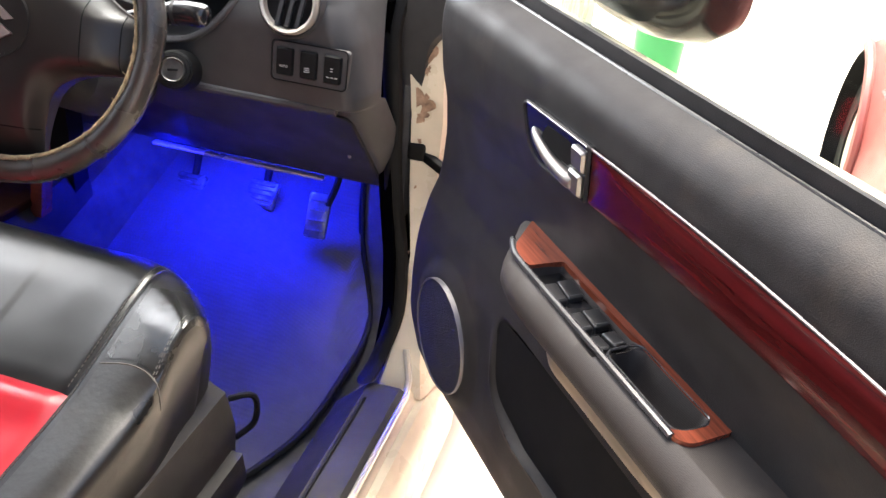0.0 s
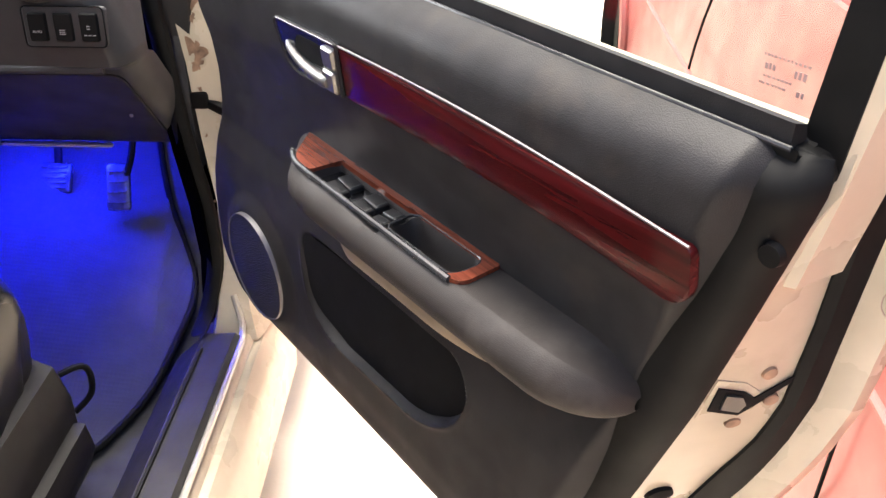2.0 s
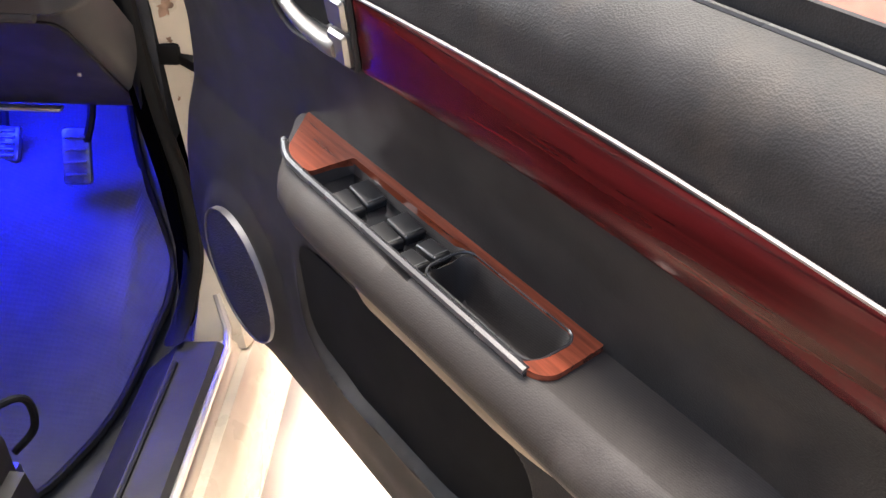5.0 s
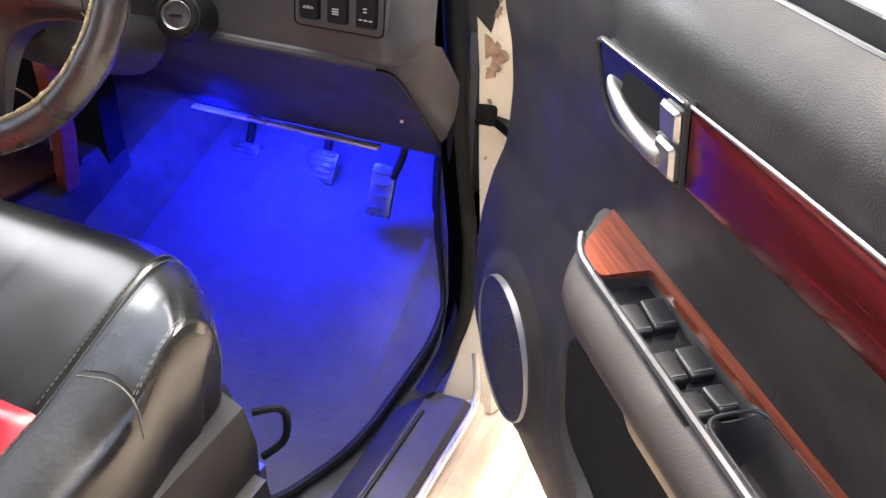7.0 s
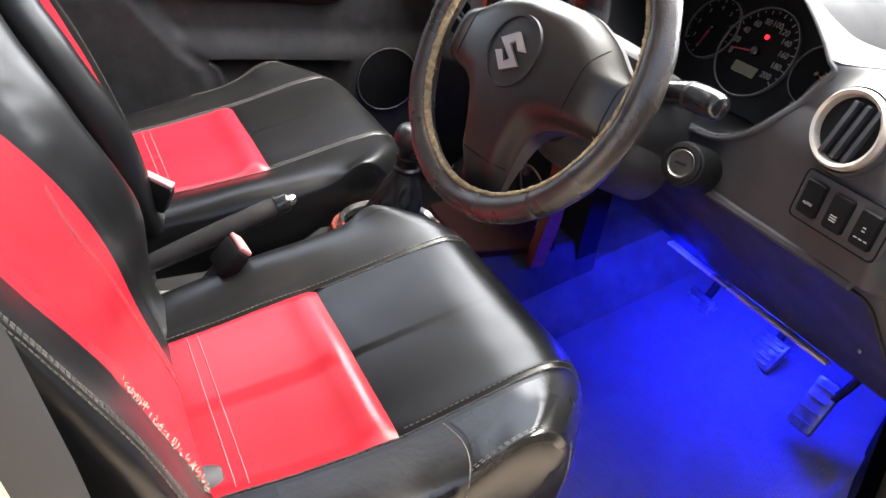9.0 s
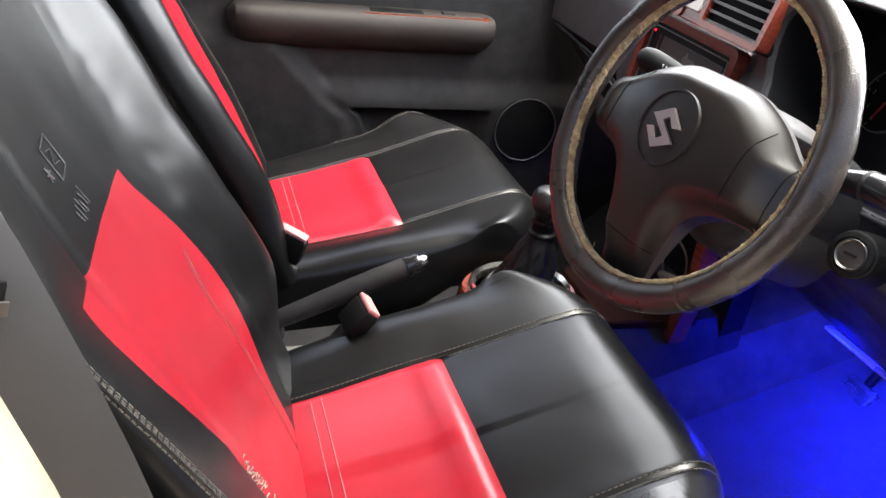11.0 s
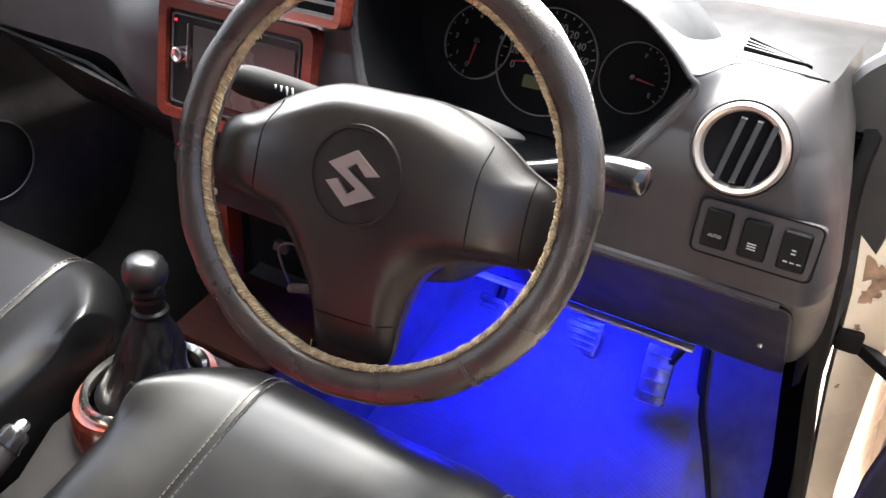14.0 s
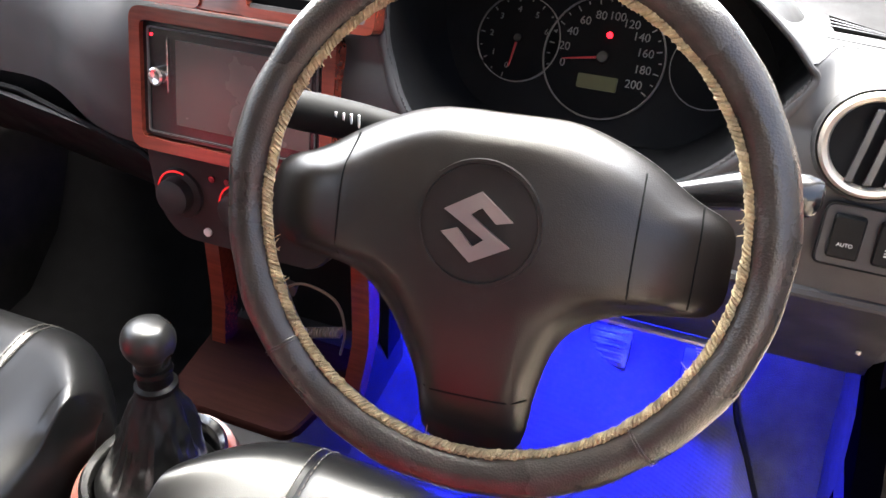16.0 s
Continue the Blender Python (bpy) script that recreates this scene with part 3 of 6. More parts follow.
part("windscreen_pillar", tube([(-1.02, 0.46, 1.1), (-0.98, 0.25, 1.3), (-0.92, 0.0, 1.5)], [0.035, 0.03, 0.03], 10), GREYP, body)
part("bonnet", loft([[Vector((x, y, 1.0 + 0.03 * math.cos((x + 0.31) * 1.8) - 0.12 * max(0, y - 0.85) ** 1.6)) for y in np.linspace(0.80, 1.75, 8)] for x in np.linspace(-1.05, 0.43, 10)], False, False), PAINT, body, "beige bonnet beyond the windscreen")
part("windscreen", loft([[Vector((-1.0, 0.82, 1.06)), Vector((0.38, 0.82, 1.06))], [Vector((-0.93, 0.03, 1.5)), Vector((0.31, 0.03, 1.5))]], False, False), WINDSC, body)

# ---------- floor mat, pedals, lamp strip ----------
mat_o = thing("floor_mat", (0.03, 0.25, 0.305), "ribbed rubber floor mat with dark bound edge under blue light", "floor mat")
MO = round_poly([(-0.20, 0.01), (0.265, 0.01), (0.326, 0.17), (0.33, 0.47), (0.235, 0.62), (0.215, 0.70), (-0.16, 0.70), (-0.20, 0.5)], [0.04, 0.05, 0.06, 0.08, 0.03, 0.02, 0.02, 0.04], 6)


def mat_z(x, y):
    return interp(FLOOR, y) + 0.012 + 0.14 * smooth(-0.17, -0.25, x) * 0.4 + 0.02 * smooth(0.30, 0.36, x)


def mat_sheet(poly, off):
    bm = bmesh.new()
    c = Vector((0.05, 0.3))
    prev = None
    n = len(poly)
    rings = []
    for k in np.linspace(1, 0.02, 26):
        rings.append([Vector(((c + (p - c) * k)[0], (c + (p - c) * k)[1], mat_z(*(c + (p - c) * k)) + off)) for p in poly])
    return loft(rings)


part("mat_body", mat_sheet(MO, 0.0), MATM, mat_o, "ribbed rubber mat")
part("mat_edge", tube([Vector((p[0], p[1], mat_z(p[0], p[1]) + 0.003)) for p in MO], 0.007, 8, True), RUBBER, mat_o, "black bound edge")


def pedal(x, y, z, w, h, arm_x, kind):
    p = thing("pedal", (x, y, z), "black " + kind + " pedal with ribbed rubber pad", "pedal", "pedals in the footwell")
    m = pose(x, y, z, 50, 0, 0)
    pad = part("pad", box((w, h, 0.016), m, 0.006), PEDALM, p)
    for k in range(5):
        part("rib", box((w * 0.78, 0.005, 0.005), m @ pose(0, h * (-0.34 + 0.17 * k), 0.0085), 0.001), PEDALM, pad)
    part("arm", tube(spline([m @ Vector((0, h * 0.2, -0.01)), (arm_x, y + 0.05, z + 0.10), (arm_x, y + 0.05, 0.86)], 10), 0.008, 8), RUBBER, p)


pedal(0.054, 0.533, 0.548, 0.066, 0.060, 0.055, "brake")
pedal(-0.096, 0.510, 0.540, 0.066, 0.060, -0.095, "clutch")
acc = thing("pedal", (0.188, 0.51, 0.53), "tall black accelerator pedal hinged from the bulkhead", "pedal", "pedals in the footwell")
part("pad", box((0.046, 0.092, 0.014), pose(0.186, 0.512, 0.542, 58, 0, 6), 0.006), PEDALM, acc)
part("arm", tube(spline([(0.200, 0.525, 0.56), (0.222, 0.54, 0.64), (0.22, 0.56, 0.80)], 10), 0.007, 8), RUBBER, acc)
for k in range(4):
    part("rib", box((0.034, 0.005, 0.005), pose(0.186, 0.512, 0.542, 58, 0, 6) @ pose(0, -0.03 + 0.02 * k, 0.0075), 0.001), PEDALM, acc)
led = thing("led_strip", (0.03, 0.432, 0.735), "blue lamp strip fixed under the dashboard", "lamp strip")
part("strip_body", box((0.34, 0.018, 0.006), pose(0.03, 0.432, 0.738, 5), 0.001), BLUEGLOW, led)

# ---------- dashboard ----------
dash = thing("dashboard", (-0.31, 0.35, 0.69), "charcoal grained plastic dashboard with round side vents and wood trim", "dashboard")
CL = round_poly([(-0.145, 1.125), (-0.150, 1.06), (-0.108, 0.985), (0.0, 0.962), (0.115, 0.966), (0.166, 1.000), (0.198, 1.043), (0.224, 1.087), (0.213, 1.100), (0.201, 1.113), (0.180, 1.131), (0.162, 1.144), (0.133, 1.156), (0.060, 1.167), (-0.05, 1.170), (-0.11, 1.160)],
                [0.02, 0.05, 0.05, 0.05, 0.05, 0.05, 0.03, 0.004, 0.01, 0.02, 0.03, 0.03, 0.05, 0.08, 0.05, 0.03], 6)
DASH_END = [(0.70, 0.392), (0.92, 0.388), (0.992, 0.371), (1.033, 0.356), (1.066, 0.341), (1.10, 0.330)]
DASH_TOP = [(-1.06, 1.127), (-0.22, 1.127), (-0.19, 1.132), (-0.155, 1.140), (-0.12, 1.163), (-0.05, 1.175), (0.060, 1.172), (0.133, 1.161), (0.162, 1.149), (0.180, 1.136), (0.201, 1.118), (0.213, 1.105), (0.222, 1.096), (0.230, 1.094), (0.30, 1.093), (0.34, 1.090), (0.40, 1.088)]
CREST = [(-1.06, 0.50, 1.12), (-0.2, 0.48, 1.125), (-0.05, 0.44, 1.130), (0.10, 0.415, 1.117), (0.165, 0.41, 1.1045), (0.21, 0.41, 1.0955), (0.235, 0.406, 1.0925), (0.27, 0.372, 1.0925), (0.30, 0.348, 1.092), (0.318, 0.330, 1.089), (0.331, 0.312, 1.086), (0.40, 0.311, 1.08)]     # where the top pad turns down to the windscreen


def dash_top(x):
    return interp(DASH_TOP, x)


def dash_y(x, z):
    k = max(0.0, z - 1.0) / 0.095
    side = 0.055 * (k * k if k < 1 else 2 * k - 1)     # beside the hood the face leans away
    hood = 0.055 * min(k, 0.474) ** 2
    q = min(1.0, max(0.0, (z - 1.045) / 0.048))
    roll = hood + 0.085 * (1 - math.sqrt(1 - q * q))     # above the side vent it rolls into the top pad
    lift = hood + (side - hood) * smooth(-0.17, -0.22, x) + (roll - hood) * smooth(0.218, 0.243, x)
    base = 0.205 + lift + 0.10 * smooth(-0.46, -0.75, x) - 0.02 * smooth(0.42, 0.2, abs(x + 0.31)) * smooth(0.85, 0.95, z)
    if z < 0.905:
        base += 0.012 * smooth(0.905, 0.895, z)
        base += (0.905 - z) / 0.21 * 0.185
    e = interp(DASH_END, z)
    q = min(1.0, max(0.0, (x - e + 0.030) / 0.030))
    return base + 0.06 * (1 - math.sqrt(1 - q * q)) + 3.0 * max(0.0, x - e)


def dash_face(s, t):
    x = -1.06 + 1.455 * s
    t = t if t < 0.8 else 0.8 + 0.2 * math.sin((t - 0.8) * math.pi / 0.4)
    z = 0.695 + (dash_top(x) - 0.695) * t
    y = dash_y(x, z)
    return Vector((min(x, interp(DASH_END, z)), y, z))


bm = sheet(lambda s, t: dash_face(s * 2.95 if s < 0.2 else 0.59 + (s - 0.2) * 0.5125, t), 380, 220)
inside = [f_ for f_ in bm.faces if -0.16 < f_.calc_center_median().x < 0.23 and f_.calc_center_median().z > 0.94 and all(poly_dist((v.co.x, v.co.z), CL) < 0.001 for v in f_.verts)]
bmesh.ops.delete(bm, geom=inside, context='FACES')
part("face", bm, DASH, dash)
LN = []
for i, p in enumerate(CL):
    d = CL[(i + 1) % len(CL)] - CL[i - 1]
    n = Vector((d.y, -d.x)).normalized()
    LN.append(n if n.dot(p - Vector((0.04, 1.07))) > 0 else -n)


def hood_ring(o, y):
    ring = []
    for p, n in zip(CL, LN):
        q = p + n * o * (1 - 0.45 * smooth(1.075, 1.095, p.y))
        ring.append(Vector((q.x, (dash_y(q.x, q.y) if o > 0 and p.y < 1.08 else dash_y(p.x, p.y)) + y, q.y)))
    return ring


part("hood_lip", loft([hood_ring(o, y) for o, y in ((0.0090, 0.0030), (0.0085, -0.0008), (0.006, -0.0022), (0.003, -0.0020), (0.0005, 0.0002), (-0.002, 0.005))], False), DASH, dash)
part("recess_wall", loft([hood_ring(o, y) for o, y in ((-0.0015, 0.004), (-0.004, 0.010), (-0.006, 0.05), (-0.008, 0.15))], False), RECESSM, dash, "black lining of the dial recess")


def dash_over(s, t):
    x = -1.06 + 1.455 * s
    zt = dash_top(x)
    y0, yc, zc = dash_y(min(x, 0.331), zt), interp(CREST, x, 1), interp(CREST, x, 2)
    path = [Vector((y0, zt)), Vector((y0 + 0.3 * (yc - y0), zt + 0.36 * (zc - zt))), Vector((y0 + 0.7 * (yc - y0), zt + 0.75 * (zc - zt))), Vector((yc - 0.008, zc + 0.0006)), Vector((yc, zc - 0.001)), Vector((yc + 0.006, zc - 0.008)), Vector((yc + 0.03, zc - 0.09))]
    k = t * (len(path) - 1)
    i = min(len(path) - 2, int(k))
    q = path[i].lerp(path[i + 1], k - i)
    e = interp(DASH_END, zt)
    return Vector((min(x, e), q.x + 3.0 * max(0.0, x - e), q.y - max(0.0, x - e) * 0.8))


part("top_pad", sheet(dash_over, 240, 24), DASH, dash)
part("cowl_panel", loft([[Vector((-1.05, y, z)), Vector((0.34, y, z))] for y, z in ((0.33, 0.99), (0.6, 1.0), (0.83, 1.035))], False, False), PLASTIC, dash, "black panel below the windscreen")
part("lower_lip", tube([(-0.36, 0.225, 0.902), (0.0, 0.205, 0.902), (0.20, 0.204, 0.901), (0.350, 0.208, 0.900)], 0.006, 8), DASH, dash)
part("knee_panel", prism(round_poly([(-0.12, 0.70), (0.362, 0.70), (0.362, 0.885), (-0.14, 0.885)], 0.02), 0.0, 0.006, lambda a, b, h: Vector((a, dash_y(min(a, 0.36), b) - h, b)), 0.002), PLASTIC, dash, "black lower knee panel")
part("pan_edge", box((0.335, 0.012, 0.005), pose(0.085, 0.388, 0.694), 0.001), SILVER, dash, "pale edge of the under-dash panel")
part("screw", box((0.006, 0.004, 0.006), pose(0.335, 0.30, 0.79), 0.002), METAL, dash)


def on_face(cx, cz, tilt=8, y=None):
    """Frame on the dash face: a to the right, b up, h towards the driver."""
    yy = dash_y(cx, cz) if y is None else y
    m = pose(cx, yy, cz, 90 - tilt, 0, 0)
    return lambda a, b, h: m @ Vector((a, b, h))


RINGV = mat("champagne_vent_ring", (0.36, 0.32, 0.27), 0.36, metal=0.35, var=0.06)
LOUVREM = mat("glossy_grey_louvre", (0.035, 0.035, 0.038), 0.2, var=0.1)


def round_vent(cx, cz, r, tag):
    f = on_face(cx, cz, 14, dash_y(cx, cz) - 0.007)
    v = part("side_vent", prism(circle(0, 0, r * 0.93), -0.012, 0.002, f), DARK, dash, tag)
    part("outer_collar", loft([[f(rr * math.cos(k * math.pi / 24), rr * math.sin(k * math.pi / 24), h) for k in range(48)] for rr, h in ((r * 1.20, -0.014), (r * 1.17, 0.0), (r * 1.10, 0.004), (r * 1.04, -0.002))], False), DASH, v)
    part("vent_ring", loft([[f(rr * math.cos(k * math.pi / 24), rr * math.sin(k * math.pi / 24), h) for k in range(48)] for rr, h in ((r * 1.06, -0.006), (r * 1.05, 0.008), (r * 0.98, 0.012), (r * 0.89, 0.010), (r * 0.84, 0.003), (r * 0.83, -0.006))], False), RINGV, v, "champagne ring")
    for k in (-1, 0, 1):
        part("louvre", prism([Vector((p)) for p in ((k * r * 0.36 - 0.002, -r * 0.78), (k * r * 0.36 + 0.0035, -r * 0.78), (k * r * 0.36 + 0.0035 + r * 0.26, r * 0.72), (k * r * 0.36 - 0.002 + r * 0.26, r * 0.72))], 0.003, 0.011, f, 0.0015), LOUVREM, v)


round_vent(0.281, 1.044, 0.0405, "round side air vent")


def on_top(a, b, h):
    return Vector((a, b, 1.0932 + 0.0006 * smooth(0.30, 0.2, a) + h))


part("pad_seam", tube([on_top(x, 0.328 - (x - 0.209) * 0.21, -0.0004) for x in np.linspace(0.209, 0.3285, 10)], 0.0011, 5), DARK, dash)
# black plate on the pad drawn as the shade down the slots
gr = part("defroster_grille", prism(round_poly([(0.229, 0.403), (0.235, 0.350), (0.307, 0.339), (0.290, 0.356)], 0.002), -0.004, 0.0006, on_top), SLOTM, dash, "slatted side defroster grille")
for k in range(3):
    f0, f1 = 0.3645 + k * 0.0125, 0.3455 + k * 0.0055
    x1 = 0.299 - k * 0.008
    part("slat", loft([[on_top(x, f0 + (f1 - f0) * (x - 0.231) / (x1 - 0.231) + dy * (1.0 - 0.4 * (x - 0.231) / 0.07), dh) for dy, dh in ((-0.0018, 0.0), (-0.0013, 0.0012), (0.0013, 0.0012), (0.0018, 0.0))] for x in np.linspace(0.231, x1, 6)]), DASH, gr)

# switch row
f = on_face(0.316, 0.966, 8, 0.2)
sw = part("switch_bank", prism(round_poly([(-0.058, -0.028), (0.053, -0.028), (0.057, 0.027), (-0.058, 0.027)], 0.008), -0.006, 0.004, f, 0.002), DASH, dash, "row of three dash switches")
part("switch_outline", frame_ring(-0.002, 0, 0.114, 0.056, 0.0015, 0.008, 0.0035, 0.0046, f), DARK, sw)
for k, word in enumerate(("AUTO", "", "")):
    bx = -0.037 + k * 0.0355
    s = part("switch", prism(round_poly([(bx - 0.0125, -0.019), (bx + 0.0125, -0.019), (bx + 0.0125, 0.019), (bx - 0.0125, 0.019)], 0.003), 0.003, 0.010, f, 0.002), RUBBER, sw)
    m = pose(0.316, 0.2, 0.966, 82) @ pose(bx, -0.006, 0.0105)
    if word:
        lettering("lettering", word, 0.0045, m, GREYINK, s)
    elif k == 1:
        part("symbol", join(*[box((0.008, 0.001, 0.0006), m @ pose(-0.001, j * 0.0026 - 0.0026, 0), 0) for j in range(3)]), GREYINK, s)
    else:
        part("symbol", join(*[box((0.004, 0.0012, 0.0006), m @ pose(a, b, 0), 0) for a, b in ((0, 0.008), (0, 0.0045), (-0.005, -0.004), (0.001, -0.004), (0.007, -0.004))]), GREYINK, s)

# instrument cluster
f = on_face(0.045, 1.052, 24, 0.318)
clu = part("dial_housing", prism(round_poly([(-0.20, -0.085), (0.15, -0.085), (0.158, 0.0), (0.130, 0.045), (0.07, 0.095), (-0.20, 0.115)], 0.02), -0.01, 0.0, f), RECESSM, dash, "black three-dial instrument cluster")
cm = pose(0.045, 0.318, 1.052, 66)


DIALM = mat("matt_black_dial_face", (0.006, 0.006, 0.0062), 0.55, spec=0.04, var=0.1)
DIALINK = mat("dim_dial_ink", (0.15, 0.148, 0.14), 0.6, var=0.05)
RINGD = mat("dull_dial_ring", (0.20, 0.19, 0.18), 0.35, metal=0.7, var=0.1)


def dial(cx, cz, r, marks, words, a0, a1):
    d = part("dial", prism(circle(cx, cz, r, 48), 0.0, 0.003, f), DIALM, clu)
    part("dial_ring", loft([[f(cx + rr * math.cos(k * math.pi / 32), cz + rr * math.sin(k * math.pi / 32), h) for k in range(64)] for rr, h in ((r * 1.015, 0), (r * 1.01, 0.006), (r * 0.995, 0.006), (r * 0.99, 0.003))], False), RINGD, d)
    tk = []
    for k in range(marks + 1):
        a = radians(a0 + (a1 - a0) * k / marks)
        L = 0.86 if k % 2 == 0 else 0.9
        p, q = Vector((cx + r * L * math.cos(a), cz + r * L * math.sin(a))), Vector((cx + r * 0.95 * math.cos(a), cz + r * 0.95 * math.sin(a)))
        n = Vector((-(q - p).y, (q - p).x)).normalized() * 0.0006
        tk.append(prism([p - n, q - n, q + n, p + n], 0.003, 0.0036, f))
    part("tick_marks", join(*tk), DIALINK, d)
    for k, word in enumerate(words):
        a = radians(a0 + (a1 - a0) * k / (len(words) - 1))
        if word:
            lettering("numeral", word, r * 0.19, cm @ pose(cx + r * 0.68 * math.cos(a), cz + r * 0.68 * math.sin(a), 0.0035), DIALINK, d)
    return d


def needle(d, cx, cz, r, ang):
    a = radians(ang)
    part("needle", prism([Vector((cx + r * k * math.cos(a) + s * math.sin(a), cz + r * k * math.sin(a) - s * math.cos(a))) for k, s in ((0.1, 0.001), (0.72, 0.0005), (0.72, -0.0005), (0.1, -0.001))], 0.006, 0.008, f), NEEDLE, d)
    part("needle_cap", prism(circle(cx, cz, r * 0.11, 16), 0.003, 0.010, f, 0.001), GLOSS, d)


d1 = dial(-0.011, -0.006, 0.060, 20, ("0", "20", "40", "60", "80", "100", "120", "140", "160", "180", "200"), 195, -32)
needle(d1, -0.011, -0.006, 0.056, 190)
part("trip_display", prism(round_poly([(-0.032, -0.038), (0.008, -0.038), (0.008, -0.024), (-0.032, -0.024)], 0.002), 0.003, 0.0045, f), LCD, d1, "olive trip display")
part("warning_lamp", prism(circle(-0.009, 0.016, 0.0032, 7), 0.003, 0.006, f, 0.001), REDGLOW, d1, "lit red warning lamp")
d2 = dial(-0.100, 0.000, 0.043, 12, ("0", "1", "2", "3", "4", "5", "6"), 255, 20)
needle(d2, -0.100, 0.0, 0.041, 262)
d3 = dial(0.092, -0.002, 0.038, 8, ("F", "", "E"), 75, -35)
needle(d3, 0.092, -0.002, 0.034, -8)

# centre stack
FT = 10
sf = on_face(-0.312, 0.995, FT, 0.176)
rad = thing("car_stereo", (-0.312, 0.196, 0.92), "touch screen car stereo in a red-brown wood surround", "stereo")
part("wood_surround", frame_ring(0, 0, 0.243, 0.150, 0.0135, 0.016, -0.02, 0.008, sf), WOOD_D, rad, "red-brown wood veneer surround")
part("fascia", prism(round_poly([(-0.1085, -0.0595), (0.1085, -0.0595), (0.1085, 0.0595), (-0.1085, 0.0595)], 0.004), -0.02, 0.002, sf), GLOSS, rad)
part("screen", prism([Vector(p) for p in ((-0.066, -0.043), (0.094, -0.043), (0.094, 0.045), (-0.066, 0.045))], 0.002, 0.0035, sf), SCREEN, rad, "unlit grey screen")
part("fascia_edge", frame_ring(0, 0, 0.203, 0.111, 0.0014, 0.004, 0.002, 0.0045, sf), GREYP, rad)
part("slot_edge", prism([Vector(p) for p in ((-0.077, -0.01), (-0.0755, -0.01), (-0.0755, 0.045), (-0.077, 0.045))], 0.002, 0.004, sf), CHROME, rad)
part("volume_knob", loft([[sf(-0.086 + r * math.cos(k * math.pi / 12), 0.006 + r * math.sin(k * math.pi / 12), h) for k in range(24)] for r, h in ((0.0095, 0), (0.0095, 0.012), (0.0075, 0.0135), (0.006, 0.0125))]), CHROME, rad, "chrome volume knob")
part("standby_lamp", prism(circle(-0.097, 0.047, 0.0016, 10), 0.002, 0.003, sf), REDGLOW, rad)
part("brand_bar", prism([Vector(p) for p in ((0.01, -0.0525), (0.032, -0.0525), (0.032, -0.049), (0.01, -0.049))], 0.002, 0.003, sf), SILVER, rad)

vf = on_face(-0.312, 1.112, 14, 0.186)
cv = part("centre_vents", prism(round_poly([(-0.165, -0.036), (0.165, -0.036), (0.155, 0.05), (-0.155, 0.05)], 0.012), -0.03, 0.0, vf), DARK, dash, "pair of slatted centre vents in wood trim")
part("vent_surround", frame_ring(-0.094, 0.004, 0.144, 0.078, 0.009, 0.01, -0.01, 0.010, vf), WOOD_D, cv, "red-brown wood veneer surround")
part("vent_surround", frame_ring(0.094, 0.004, 0.144, 0.078, 0.009, 0.01, -0.01, 0.010, vf), WOOD_D, cv, "red-brown wood veneer surround")
part("vent_bridge", prism(round_poly([(-0.03, -0.036), (0.03, -0.036), (0.03, 0.05), (-0.03, 0.05)], 0.006), -0.01, 0.007, vf, 0.002), WOOD_D, cv)
part("hazard_switch", prism(round_poly([(-0.02, -0.02), (0.02, -0.02), (0.02, 0.03), (-0.02, 0.03)], 0.005), 0.006, 0.012, vf, 0.002), SILVER, cv, "pale hazard switch")
for sx in (-0.094, 0.094):
    for k in range(5):
        part("slat", prism([Vector(p) for p in ((sx - 0.062, -0.026 + k * 0.0135), (sx + 0.062, -0.026 + k * 0.0135), (sx + 0.062, -0.022 + k * 0.0135), (sx - 0.062, -0.022 + k * 0.0135))], -0.004, 0.006, vf, 0.001), GREYP, cv)

hf = on_face(-0.312, 0.868, 4, 0.182)
hv = part("heater_panel", prism(round_poly([(-0.128, 0.05), (-0.118, -0.03), (-0.09, -0.062), (0.09, -0.062), (0.118, -0.03), (0.128, 0.05)], 0.02, 5), -0.03, 0.006, hf, 0.003), PLASTIC, dash, "black heater control panel with red-lit dial")
for kx, kr in ((-0.082, 0.030), (0.0, 0.03), (0.082, 0.030)):
    kn = part("heater_knob", loft([[hf(kx + r * math.cos(k * math.pi / 16), -0.004 + r * math.sin(k * math.pi / 16), h) for k in range(32)] for r, h in ((kr, 0.004), (kr * 0.97, 0.010), (kr * 0.72, 0.012), (kr * 0.68, 0.024), (kr * 0.55, 0.026))]), PLASTIC, hv)
    part("lit_scale", tube([hf(kx + kr * 0.9 * math.cos(a), -0.004 + kr * 0.9 * math.sin(a), 0.0112) for a in np.linspace(radians(70), radians(185), 12)], 0.0011, 5), REDLED, kn)
part("white_button", prism(circle(-0.048, -0.045, 0.005, 14), 0.005, 0.010, hf, 0.001), WHITE, hv)
for kx in (0.022, 0.042):
    part("heater_button", prism(circle(kx - 0.06, 0.022, 0.004, 12), 0.005, 0.008, hf), GLOSS, hv)
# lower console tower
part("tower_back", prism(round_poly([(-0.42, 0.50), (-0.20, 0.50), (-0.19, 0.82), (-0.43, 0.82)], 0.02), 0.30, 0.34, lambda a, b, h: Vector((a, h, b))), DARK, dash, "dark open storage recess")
for sx, w in ((-0.385, 0.02), (-0.185, 0.022)):
    part("wood_strip", loft([[Vector((sx + s * w / 2 + (0.0 if z > 0.7 else (0.7 - z) * (-0.12 if sx < -0.3 else -0.2)), yy, z)) for s, yy in ((-1, 0.205), (1, 0.205), (1, 0.232), (-1, 0.232))] for z in np.linspace(0.60, 0.815, 8)]), WOOD_D, dash, "red-brown wood veneer strip")
